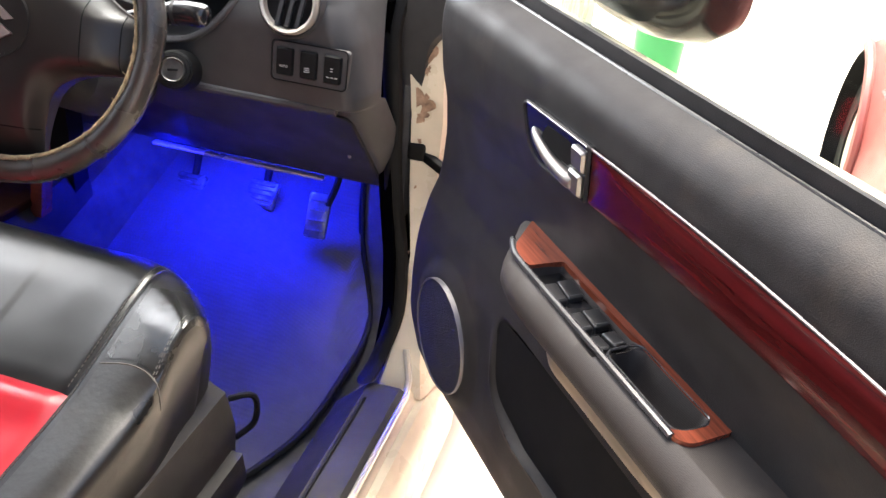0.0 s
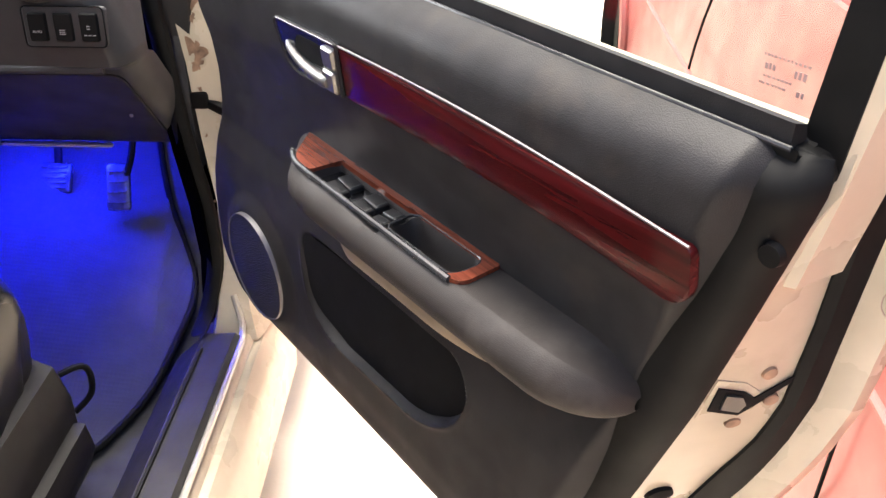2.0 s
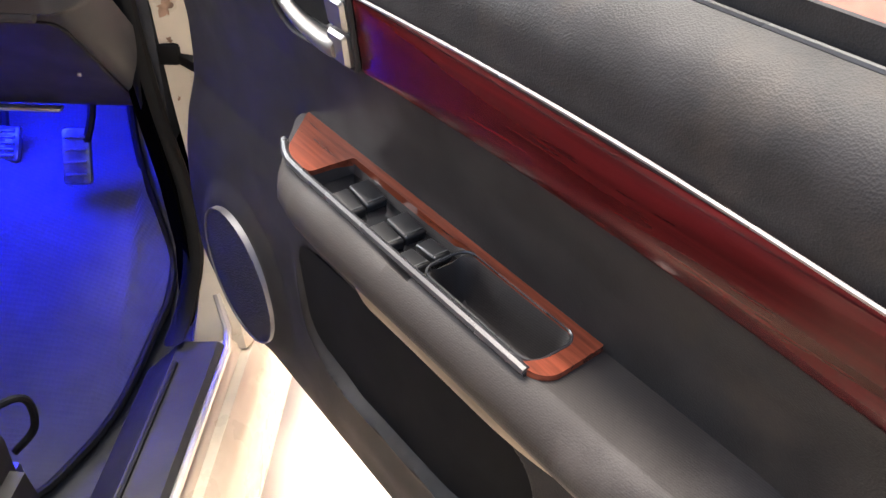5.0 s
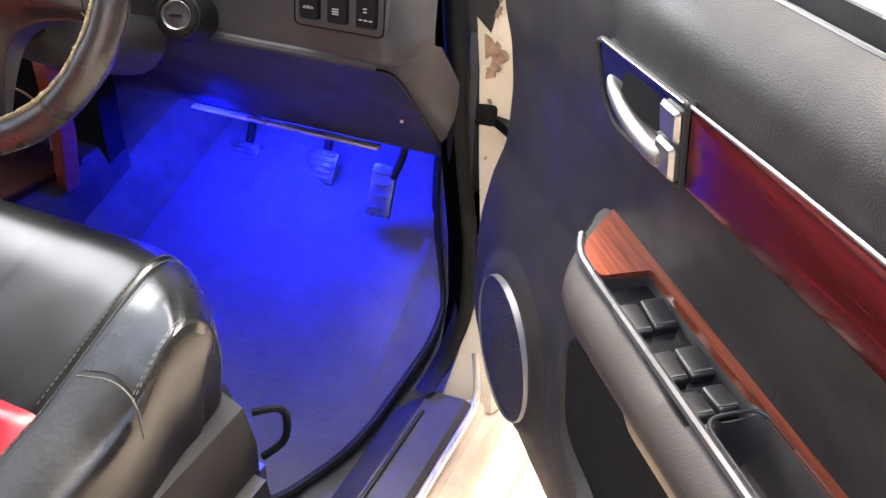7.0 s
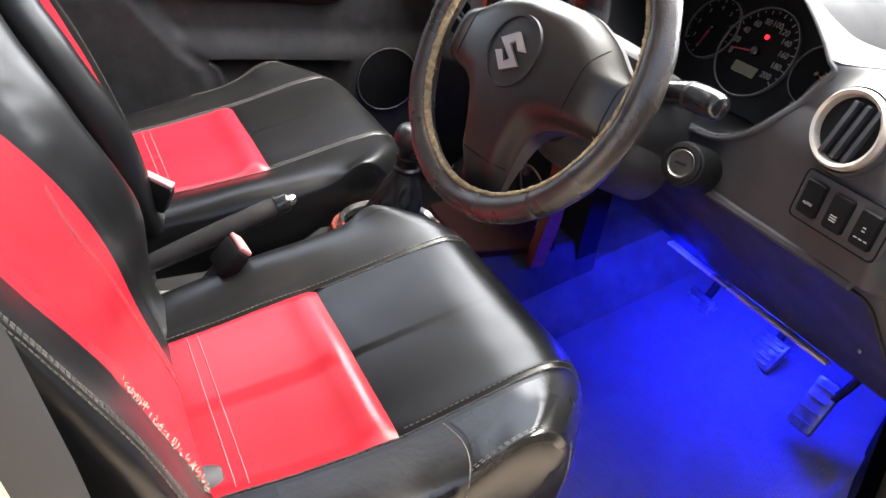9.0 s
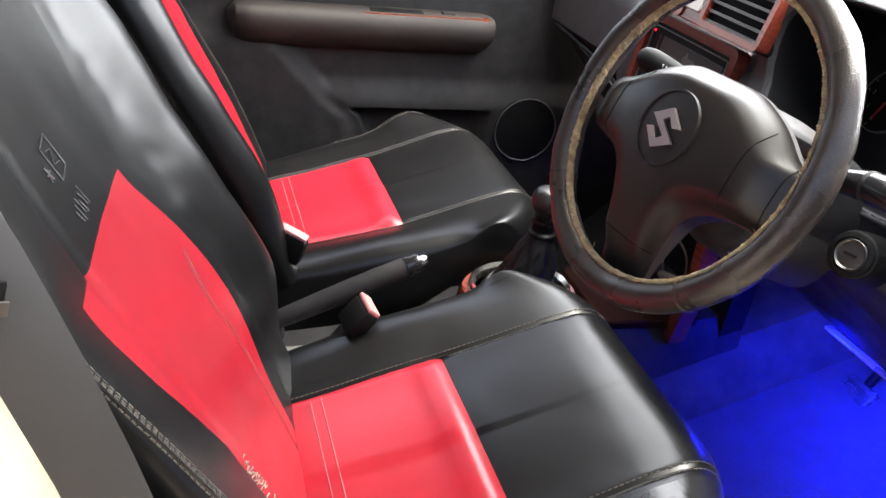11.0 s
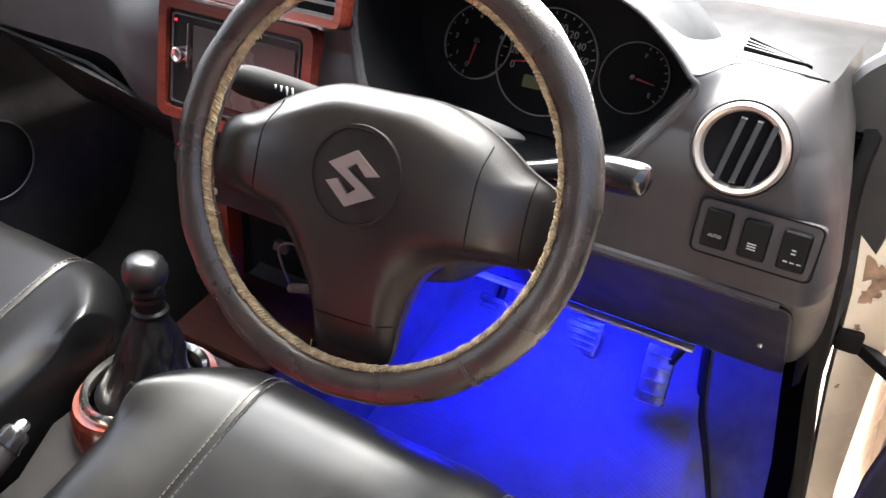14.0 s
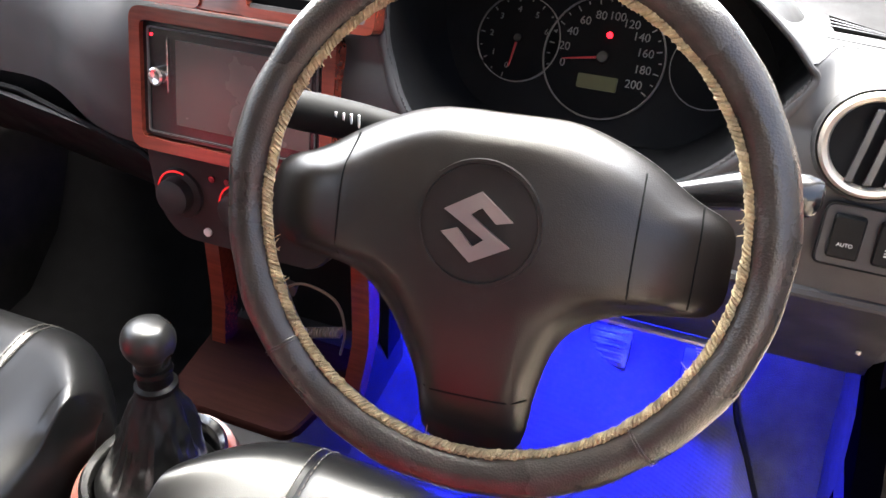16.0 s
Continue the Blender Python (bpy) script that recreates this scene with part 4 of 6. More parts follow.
part("glovebox_line", tube([(-1.02, 0.30, 0.90), (-0.75, 0.296, 0.885), (-0.5, 0.24, 0.865), (-0.44, 0.212, 0.86)], 0.004, 6), DARK, dash)
part("glovebox", prism(round_poly([(-1.03, 0.72), (-0.46, 0.72), (-0.46, 0.87), (-1.03, 0.885)], 0.03), 0.0, 0.01, lambda a, b, h: Vector((a, dash_y(a, b) - h, b)), 0.004), PLASTIC, dash, "black glovebox lid")

cable = thing("coiled_cable", (-0.25, 0.22, 0.66), "thin looped wire with pale coiled end hanging in the console", "cable")
part("wire", tube(spline([(-0.285, 0.225, 0.68), (-0.292, 0.215, 0.735), (-0.262, 0.21, 0.758), (-0.222, 0.212, 0.745), (-0.212, 0.215, 0.705), (-0.222, 0.22, 0.66)], 30), 0.0018, 6), WIREM, cable)
part("coil", tube([Vector((-0.275 + 0.058 * k / 120, 0.215 + 0.006 * math.cos(k * 0.7), 0.680 + 0.018 * k / 120 + 0.006 * math.sin(k * 0.7))) for k in range(121)], 0.0017, 5), WIREM, cable, "pale coiled end")
part("plug", box((0.022, 0.012, 0.016), pose(-0.292, 0.222, 0.738, 0, 20, 15), 0.003), GREYP, cable, "pale connector plug")

from mathutils.bvhtree import BVHTree

# ---------- steering wheel ----------
WC, TI, YA = Vector((0.046, -0.039, 1.043)), 0.387, 0.12
wx = Vector((math.cos(YA), math.sin(YA), 0))
wf = Vector((-math.sin(YA), math.cos(YA), 0))
wu = math.cos(TI) * Vector((0, 0, 1)) + math.sin(TI) * wf
wn = wx.cross(wu)


def W(a, b, h=0.0):
    return WC + wx * a + wu * b + wn * h


def H(a, b, h=0.0):
    return W(a - 0.006, b - 0.004, h)


wheel = thing("steering_wheel", WC, "worn black leather steering wheel with frayed tan stitching", "steering wheel")
R = 0.1735
rim_rings = []
for k in range(97):
    a = k * 2 * math.pi / 96
    c = Vector((math.cos(a), math.sin(a)))
    rr = 0.0153 + 0.0006 * math.sin(9 * a) + 0.0004 * math.sin(23 * a)
    rim_rings.append([W(*(c * (R + rr * 1.0 * math.cos(q))), rr * 1.12 * math.sin(q)) for q in [j * math.pi / 8 for j in range(16)]])
bm = loft(rim_rings, False)
bmesh.ops.remove_doubles(bm, verts=bm.verts[:], dist=1e-5)
GRIP = mat("worn_grip_leather", (0.032, 0.028, 0.025), 0.3, var=0.25, bump=0.16, bscale=620, vor=True, stain=0.35, stain_col=(0.07, 0.055, 0.04), stain_scale=16, rvar=0.12)
part("rim", bm, GRIP, wheel, "dimpled black leather rim cover")
rs = random.Random(4)
LACE = mat("frayed_tan_cord", (0.34, 0.27, 0.15), 0.85, var=0.45, scale=120, bump=0.8, bscale=900)
strands = []
for j in range(3):
    pts = []
    for k in range(1100):
        a = k * 2 * math.pi / 1100
        ph = 105 * a + j * 2.094 + 0.5 * noise.noise(Vector((a * 6, j, 0)))
        tw = 0.0029 + 0.0011 * noise.noise(Vector((a * 14, 3, j)))
        rad_ = R - 0.0150 + tw * 0.7 * math.cos(ph) + 0.0008 * noise.noise(Vector((a * 30, 7, j)))
        pts.append(W(rad_ * math.cos(a), rad_ * math.sin(a), 0.0045 + 1.35 * tw * math.sin(ph)))
    strands.append(tube(pts, [0.0017 + 0.0006 * noise.noise(Vector((k * 0.05, j, 9))) for k in range(1100)], 5, True))
for s in strands:
    part("lacing_strand", s, LACE, wheel, "frayed tan lacing along the inner rim")
for deg in (219, 312):
    for off in (0.0, 0.012):
        a = radians(deg) + off
        c = Vector((math.cos(a), math.sin(a)))
        part("rim_seam", tube([W(*(c * (R + 0.0160 * math.cos(q))), 0.0160 * 1.1 * math.sin(q)) for q in [j * math.pi / 12 for j in range(24)]], 0.0005, 5, True), GRIP, wheel)
for a0, n in ((200, 7), (255, 5), (338, 9), (12, 8), (150, 5)):
    fr = []
    for k in range(n):
        a = radians(a0 + rs.uniform(-7, 7))
        p = W((R - 0.017) * math.cos(a), (R - 0.017) * math.sin(a), 0.002)
        fr.append(tube([p, p + wn * rs.uniform(-0.003, 0.006) - (p - WC).normalized() * rs.uniform(0.001, 0.006) + wu * rs.uniform(-0.004, 0.004)], 0.0004, 4))
    part("frayed_thread", join(*fr), LACE, wheel)
pad_out = round_poly([(-0.160, 0.022), (-0.125, 0.032), (-0.092, 0.054), (-0.048, 0.073), (0.052, 0.074), (0.100, 0.056), (0.132, 0.033), (0.160, 0.022), (0.160, -0.040), (0.092, -0.046), (0.060, -0.066), (0.048, -0.11), (0.044, -0.162), (-0.028, -0.162), (-0.036, -0.11), (-0.060, -0.066), (-0.085, -0.046), (-0.160, -0.038)], 0.02, 4)


def dome(p, k):
    q = Vector(p) * k
    r = q.length
    e = 0.020 - 0.018 * smooth(0.06, 0.16, r) - 0.004 * smooth(0.0, 0.08, r)
    edge = smooth(1.0, 0.72, k)
    e -= 2.6 * max(0.0, q.y) ** 2
    return H(q.x, q.y, e - 0.02 * (1 - edge))


ks = [1.0, 0.985, 0.96, 0.92, 0.86, 0.78, 0.68, 0.56, 0.44, 0.32, 0.2, 0.08]
rings = [[H(p[0], p[1], -0.03) for p in pad_out]] + [[dome(p, k) for p in pad_out] for k in ks]
bm = loft(rings)
bm.normal_update()
pad_tree = BVHTree.FromBMesh(bm)
part("airbag_pad", bm, PADM, wheel, "grained charcoal airbag cover")


def on_pad(x, y, lift=0.0):
    hit = pad_tree.ray_cast(H(x, y, 0.08), -wn, 0.2)[0]
    return (hit if hit is not None else H(x, y, 0)) + wn * lift


part("emblem_recess", loft([[H(r * math.cos(k * math.pi / 24), 0.002 + r * math.sin(k * math.pi / 24), h) for k in range(48)] for r, h in ((0.0415, 0.0165), (0.041, 0.0205), (0.0385, 0.0205), (0.038, 0.0185), (0.01, 0.0195))]), PADM, wheel, "round emblem panel")
part("emblem", prism([Vector(p) for p in ((-0.0227, 0.0088), (0.0, 0.0227), (0.0223, 0.0062), (0.0121, 0.0037), (0.0018, 0.0128), (-0.0051, 0.0073), (0.0223, -0.0102), (-0.0018, -0.023), (-0.0227, -0.0059), (-0.0128, -0.0022), (-0.0015, -0.0128), (0.0055, -0.0073))], 0.018, 0.0232, H), EMBM, wheel, "angular silver emblem")
for s, x in ((-1, -0.098), (1, 0.098), (1, 0.137)):
    part("pad_seam", tube([on_pad(x, y, 0.0001) for y in np.linspace(-0.036, 0.030 if abs(x) > 0.11 else 0.047, 16)], 0.0007, 5), DARK, wheel)
part("pad_seam", tube([on_pad(x, -0.117, 0.0001) for x in np.linspace(-0.026, 0.044, 12)], 0.0008, 5), DARK, wheel)

col = thing("steering_column", (0.06, 0.1, 0.95), "black plastic steering column shroud with stalks and ignition lock", "steering column")


def colp(a, b, d):
    return WC + wx * a + wu * b - wn * d


part("shroud", loft([[colp(a * w, b * h - 0.012, d) for a, b in [(math.cos(q), math.sin(q)) for q in [k * math.pi / 12 for k in range(24)]]] for d, w, h in ((0.03, 0.045, 0.045), (0.04, 0.062, 0.055), (0.09, 0.068, 0.06), (0.17, 0.064, 0.062), (0.26, 0.058, 0.058))]), PLASTIC, col)
part("shroud_top", loft([[colp(a * w, b * h + 0.05, d) for a, b in [(math.cos(q), math.sin(q)) for q in [k * math.pi / 12 for k in range(24)]]] for d, w, h in ((0.035, 0.05, 0.008), (0.045, 0.062, 0.016), (0.12, 0.07, 0.018), (0.2, 0.062, 0.012))]), DASH, col)
part("lower_shroud", loft([[colp(a * w + 0.012, b * h - 0.055, d) for a, b in [(math.cos(q), math.sin(q)) for q in [k * math.pi / 8 for k in range(16)]]] for d, w, h in ((0.07, 0.03, 0.02), (0.09, 0.05, 0.04), (0.16, 0.055, 0.05), (0.25, 0.05, 0.05))]), PLASTIC, col)
stalk_r = part("stalk", tube(spline([colp(0.05, 0.012, 0.075), colp(0.12, 0.030, 0.074), colp(0.165, 0.040, 0.072), colp(0.195, 0.041, 0.070), colp(0.208, 0.040, 0.069)], 14), [0.0085, 0.009, 0.0095, 0.010, 0.0115, 0.013, 0.0145, 0.015, 0.0152, 0.015, 0.0148, 0.014, 0.012, 0.006], 14), GLOSS, col, "glossy black light stalk")
part("stalk_band", tube([colp(0.163, 0.0398, 0.0721), colp(0.168, 0.0403, 0.0718)], 0.0150, 14), PLASTIC, stalk_r)
stalk_l = part("stalk", tube(spline([colp(-0.05, 0.040, 0.07), colp(-0.10, 0.046, 0.068), colp(-0.15, 0.050, 0.064), colp(-0.192, 0.052, 0.060)], 14), [0.010, 0.0105, 0.011, 0.012, 0.013, 0.0138, 0.0145, 0.015, 0.0152, 0.0154, 0.0155, 0.015, 0.013, 0.007], 14), RUBBER, col, "black wiper stalk with pale markings")
part("stalk_marks", join(*[box((0.0015, 0.0012, 0.010), Matrix.Translation(colp(-0.118 - 0.006 * k, 0.049, 0.0515)), 0) for k in range(4)]), WHITE, stalk_l)
kx = Vector((0.137, 0.139, 0.946))
kn = Vector((0.35, -0.86, 0.36)).normalized()
k1 = kn.orthogonal().normalized()
k2 = kn.cross(k1)


def ringset(rs_, n=28):
    return [[kx + kn * h + r * (math.cos(j * 2 * math.pi / n) * k1 + math.sin(j * 2 * math.pi / n) * k2) for j in range(n)] for r, h in rs_]


part("lock_housing", loft(ringset(((0.030, -0.06), (0.028, -0.012), (0.026, -0.004), (0.023, -0.002)))), RUBBER, col)
lk = part("ignition_lock", loft(ringset(((0.018, -0.006), (0.018, 0.001), (0.016, 0.003), (0.014, 0.001), (0.002, 0.001)))), LOCKM, col, "round metal ignition lock")
part("lock_collar", loft(ringset(((0.024, -0.004), (0.0235, 0.002), (0.019, 0.003), (0.0182, -0.004))), False), RUBBER, lk)
part("key_slot", box((0.014, 0.003, 0.002), Matrix.Translation(kx + kn * 0.002) @ kn.to_track_quat('Z', 'Y').to_matrix().to_4x4(), 0.0005), DARK, lk)

# ---------- seats ----------
SEC = [(0.0, -0.262, -0.17), (0.06, -0.278, -0.12), (0.12, -0.284, -0.06), (0.17, -0.280, 0.0), (0.21, -0.268, 0.026), (0.25, -0.242, 0.036), (0.30, -0.208, 0.030), (0.35, -0.174, 0.012), (0.385, -0.152, 0.0), (0.44, -0.08, 0.006), (0.5, 0.0, 0.008)]
PROF = [(-0.50, 0.570), (-0.43, 0.592), (-0.32, 0.616), (-0.20, 0.646), (-0.12, 0.674), (-0.05, 0.700), (0.00, 0.713), (0.030, 0.706), (0.052, 0.680), (0.062, 0.62), (0.060, 0.55), (0.054, 0.48), (0.048, 0.43)]
PL = [0.0]
for a, b in zip(PROF, PROF[1:]):
    PL.append(PL[-1] + math.hypot(b[0] - a[0], b[1] - a[1]))
A1 = 0.374


def soft(table, m, k):
    """A table's value with its corners rounded off."""
    ds = (-0.036, -0.024, -0.012, 0.0, 0.012, 0.024, 0.036)
    g = min(1.0, (0.5 - m) / 0.036) if k == 1 else 1.0
    return sum(interp(table, min(max(m + d * g, 0), 1 - max(m + d * g, 0)), k) for d in ds) / 7


def sec(a):
    m = a if a <= 0.5 else 1 - a
    s = 1 if a <= 0.5 else -1
    return s * soft(SEC, m, 1), soft(SEC, m, 2)


def prof(b):
    L = b * PL[-1]
    e = 0.012
    f = lambda l: Vector((float(np.interp(l, PL, [p[0] for p in PROF])), float(np.interp(l, PL, [p[1] for p in PROF]))))
    p = (f(min(L + e, PL[-1])) + f(max(L - e, 0)) + f(L)) / 3
    d = (f(min(L + 0.03, PL[-1])) - f(max(L - 0.03, 0))).normalized()
    return p, Vector((-d.y, d.x))


XG = abs(sec(A1)[0])


def cushion(a, b):
    p, n = prof(b)
    x, o = sec(a)
    if x > 0:
        x = min(x, 0.19) + max(0, x - 0.19) * 0.78
        o = o * (0.45 if o > 0 else 1.0)
    o2 = o * (1 - 0.90 * smooth(0.25, 0.60, b)) * (0.45 + 0.55 * smooth(0.05, 0.5, b)) if o > 0 else o
    sq = 1 - 0.10 * smooth(0.62, 0.95, b) ** 2 - 0.10 * smooth(0.38, 0.05, b)
    gro = 0.003 * math.exp(-((abs(x) - XG) / 0.0045) ** 2)
    w = 0.0009 * noise.noise(Vector((x * 14, p.x * 14, 2.0))) if abs(x) < 0.26 else 0
    if n.y < 0.3 and o < -0.02:
        o2 = o * 0.55
    if abs(x) < 0.16:
        w += 0.009 * math.exp(-((b - B1 + 0.028) / 0.026) ** 2) * smooth(0.16, 0.13, abs(x)) - 0.004 * math.exp(-((b - B1) / 0.006) ** 2)
    w += 0.0008 * math.exp(-((b - 0.172) / 0.05) ** 2) * (1 if abs(x) < 0.15 else 0)
    q = p + n * (o2 - gro + w)
    if o < -0.012 and n.y > 0.2:
        q = Vector((p.x + n.x * o * 0.2, q.y))
    back = 0.0
    if x > 0.10:
        back = 0.085 * ((x - 0.10) / 0.15) ** 2 * smooth(-0.22, 0.02, q.x)
    if x < -0.16:
        back = 0.055 * ((x + 0.16) / 0.1) ** 2 * smooth(-0.15, 0.03, q.x)
    return Vector((x * sq, q.x - back, q.y))


SECB = [(0.0, -0.20, -0.10), (0.08, -0.25, -0.07), (0.15, -0.268, -0.02), (0.20, -0.274, -0.004), (0.25, -0.258, 0.014), (0.30, -0.230, 0.020), (0.35, -0.190, 0.012), (0.385, -0.152, 0.002), (0.44, -0.07, 0.0), (0.5, 0.0, 0.0)]
PROFB = [(-0.395, 0.585), (-0.428, 0.66), (-0.475, 0.76), (-0.53, 0.855), (-0.585, 0.945), (-0.655, 1.08), (-0.715, 1.22), (-0.755, 1.31), (-0.79, 1.345), (-0.83, 1.33)]
PLB = [0.0]
for a, b in zip(PROFB, PROFB[1:]):
    PLB.append(PLB[-1] + math.hypot(b[0] - a[0], b[1] - a[1]))


BOLSTER = 2.1     # how far the console-side bolster stands out


def backrest(a, b):
    L = b * PLB[-1]
    f = lambda l: Vector((float(np.interp(l, PLB, [p[0] for p in PROFB])), float(np.interp(l, PLB, [p[1] for p in PROFB]))))
    p = (f(min(L + 0.03, PLB[-1])) + f(max(L - 0.03, 0)) + f(L)) / 3
    d = (f(min(L + 0.04, PLB[-1])) - f(max(L - 0.04, 0))).normalized()
    n = Vector((d.y, -d.x))
    m = a if a <= 0.5 else 1 - a
    s = 1 if a <= 0.5 else -1
    x, o = s * soft(SECB, m, 1), soft(SECB, m, 2)
    if x > 0 and o > 0:
        o *= 0.4
    if x < 0 and o > 0:
        o *= 1 + BOLSTER * smooth(0.05, 0.2, b)
    wid = 1.0 - 0.28 * smooth(0.50, 1.0, b) - 0.05 * smooth(0.12, 0.0, b)
    if o > 0:
        o *= 1 - 0.75 * smooth(0.55, 0.85, b)
    o -= 0.004 * math.exp(-((abs(x) - 0.158) / 0.005) ** 2)
    o += 0.0018 * noise.noise(Vector((x * 12, L * 12, 7.0)))
    q = p + n * o
    return Vector((x * wid, q.x, q.y))


B1 = 0.374     # seam between the red insert and the black front of the cushion
AL = [(0.0, 0.430), (0.11, 0.424), (0.21, 0.402), (0.30, 0.397), (0.38, 0.410), (0.466, 0.441), (0.59, 0.402), (0.72, 0.388), (1.0, 0.385)]     # seam on the console side
AR = [(0.0, 0.612), (0.10, 0.617), (0.25, 0.625), (0.345, 0.643), (0.42, 0.668), (0.49, 0.686), (0.60, 0.655), (0.75, 0.620), (1.0, 0.615)]     # seam on the door side
SB = [(0.0, 0.728), (0.30, 0.723), (0.42, 0.747), (0.50, 0.766), (0.85, 0.780)]     # double seam round the outer bolster


def seam(table, b):
    return sum(interp(table, min(1, max(0, b + d))) for d in (-0.03, -0.015, 0.0, 0.015, 0.03)) / 5


def insert_top(s):
    return 0.466 + 0.03 * s


def back_left(s, b):
    return backrest(seam(AL, b) * s, b)


def back_right(s, b):
    return backrest(1 - (1 - seam(AR, b)) * s, b)


def back_red(s, t):
    b = t * insert_top(s)
    return backrest(seam(AL, b) + (seam(AR, b) - seam(AL, b)) * s, b)


def back_upper(s, t):
    b = insert_top(s) + (1 - insert_top(s)) * t
    return backrest(seam(AL, b) + (seam(AR, b) - seam(AL, b)) * s, b)


def seat(cx, dy, tag, worn, side=1):
    st = thing("front_seat", (cx, -0.3 + dy, 0.32), tag, "car seat", "front seats")
    T = Matrix.Translation((cx, dy, 0)) @ Matrix.Diagonal((side, 1, 1, 1))

    def sp(name, fn, nu, nv, u0, u1, v0, v1, material, label=""):
        bm = sheet(fn, nu, nv, u0, u1, v0, v1)
        bm.transform(T)
        return part(name, bm, material, st, label, 60)
    sp("cushion_bolster", cushion, 90, 60, 0.0, A1, 0, 1, LEATHER)
    rb = sp("cushion_bolster", cushion, 90, 60, 1 - A1, 1.0, 0, 1, LEATHER, "creased black side bolster")
    red = sp("cushion_insert", cushion, 30, 30, A1, 1 - A1, 0.02, B1, RED, "red leatherette insert")
    sp("cushion_front", cushion, 70, 40, A1, 1 - A1, B1, 1, LEATHER)
    for bb in (0.155, 0.172):
        part("insert_seam", tube([T @ (cushion(a, bb) + Vector((0, 0, 0.0004))) for a in np.linspace(A1 + 0.005, 1 - A1 - 0.005, 20)], 0.0009, 5), SEAMRED, red)
    for a0 in (A1, 1 - A1):
        s = 1 if a0 < 0.5 else -1
        for off in (-0.006, 0.006):
            part("stitching", stitches([T @ (cushion(a0 + s * off, b) + Vector((0, 0.0004, 0.0010))) for b in np.linspace(0.1 if off < 0 else B1 + 0.01, 0.92, 300)], 0.0008), THREAD_G, st)
    part("front_stitching", stitches([T @ (cushion(0.79, b) + Vector((0.0004, 0, 0.0008))) for b in np.linspace(0.3, 0.97, 200)], 0.0008), THREAD_G, st)
    part("front_stitching", stitches([T @ (cushion(0.80, b) + Vector((0.0004, 0, 0.0008))) for b in np.linspace(0.3, 0.97, 200)], 0.0008), THREAD_G, st)
    sp("backrest_bolster", back_left, 34, 60, 0, 1, 0, 1, LEATHER)
    sp("backrest_bolster", back_right, 34, 60, 0, 1, 0, 1, LEATHER)
    rbk = sp("backrest_insert", back_red, 30, 44, 0, 1, 0, 1, RED, "red leatherette insert")
    up = sp("backrest_upper", back_upper, 30, 34, 0, 1, 0, 1, LEATHER, "black upper panel with worn embossing")
    for off in (0.0, 0.030):
        part("insert_seam", tube([T @ (back_red(0.13 + off + 0.10 * smooth(0.2, 0.75, t) - 0.20 * smooth(0.55, 0.80, t), t) + Vector((0, 0.0004, 0.0006))) for t in np.linspace(0.02, 0.72, 24)], 0.0009, 5), SEAMRED, rbk)
    for o_ in (0.0, 0.006, 0.011, 0.024):
        part("side_stitching", stitches([T @ (backrest(seam(SB, b) + o_, b) + Vector((0.0008, 0.0004, 0.0004))) for b in np.linspace(0.0, 0.85, 330)], 0.0009, 0.0034, 0.0014), THREAD_G, st)
    part("outer_piping", tube([T @ (backrest(seam(SB, b) + 0.018, b) + Vector((0.0004, 0, 0))) for b in np.linspace(0.0, 0.85, 60)], 0.0022, 6), LEATHER, st)
    back = loft([[T @ (backrest(a, b) + Vector((0, -0.02, 0)) if k == 0 else backrest(a, b) + Vector((-0.0, -0.13, -0.03))) for a in (0.0, 1.0) for k in (0, 1)] for b in np.linspace(0, 1, 12)], False, False)
    part("back_shell", back, LEATHER, st)
    # worn embossing: a small box mark, a star and a slanted row of strokes
    def emboss(pts, r=0.0008):
        part("embossed_mark", tube([T @ (backrest(a, b) + Vector((0, 0.0008, 0.0004))) for a, b in pts], r, 4), EMBOSS, up)
    emboss(((0.540, 0.540), (0.562, 0.538), (0.566, 0.572), (0.543, 0.574), (0.540, 0.540)))
    emboss(((0.546, 0.548), (0.558, 0.552), (0.549, 0.562), (0.560, 0.566)))
    for k in range(3):
        q = k * math.pi / 3
        emboss(((0.578 - 0.005 * math.cos(q), 0.556 - 0.008 * math.sin(q)), (0.578 + 0.005 * math.cos(q), 0.556 + 0.008 * math.sin(q))))
    for k in range(6):
        emboss(((0.543 + 0.006 * k, 0.500 + 0.003 * (k % 2)), (0.548 + 0.006 * k, 0.522 - 0.003 * (k % 3))))
    # under frame
    part("seat_base", box((0.46, 0.46, 0.16), T @ pose(0, -0.21, 0.47), 0.03, 3), PLASTIC_LOW, st)
    for sx in (-0.2, 0.2):
        part("seat_rail", box((0.035, 0.52, 0.03), T @ pose(sx, -0.2, 0.335), 0.005), METAL, st)
        for yy in (-0.38, 0.0):
            part("rail_foot", box((0.045, 0.05, 0.07), T @ pose(sx, yy, 0.355), 0.006), PLASTIC_LOW, st)
    if worn:
        part("side_cover", loft([[T @ Vector((x, y, z)) for x, z in ((0.235, 0.56), (0.262, 0.545), (0.275, 0.49), (0.272, 0.43), (0.24, 0.42))] for y in np.linspace(-0.50, -0.02, 8)]), PLASTIC_LOW, st, "black plastic seat side cover")
        part("side_cover_step", loft([[T @ Vector((x, y, z)) for x, z in ((0.25, 0.45), (0.29, 0.445), (0.295, 0.40), (0.28, 0.36), (0.25, 0.36))] for y in np.linspace(-0.45, -0.03, 8)]), PLASTIC_LOW, st, "black plastic seat side cover")
        part("patch", sheet(lambda u, v: T @ (cushion(0.645 + 0.215 * u, 0.20 + (0.235 + 0.02 * math.sin(u * 3.0)) * v) + Vector((0.0012, 0, 0.0022))), 18, 30), LEATHER_W, rb, "cracked leather patch on the bolster")
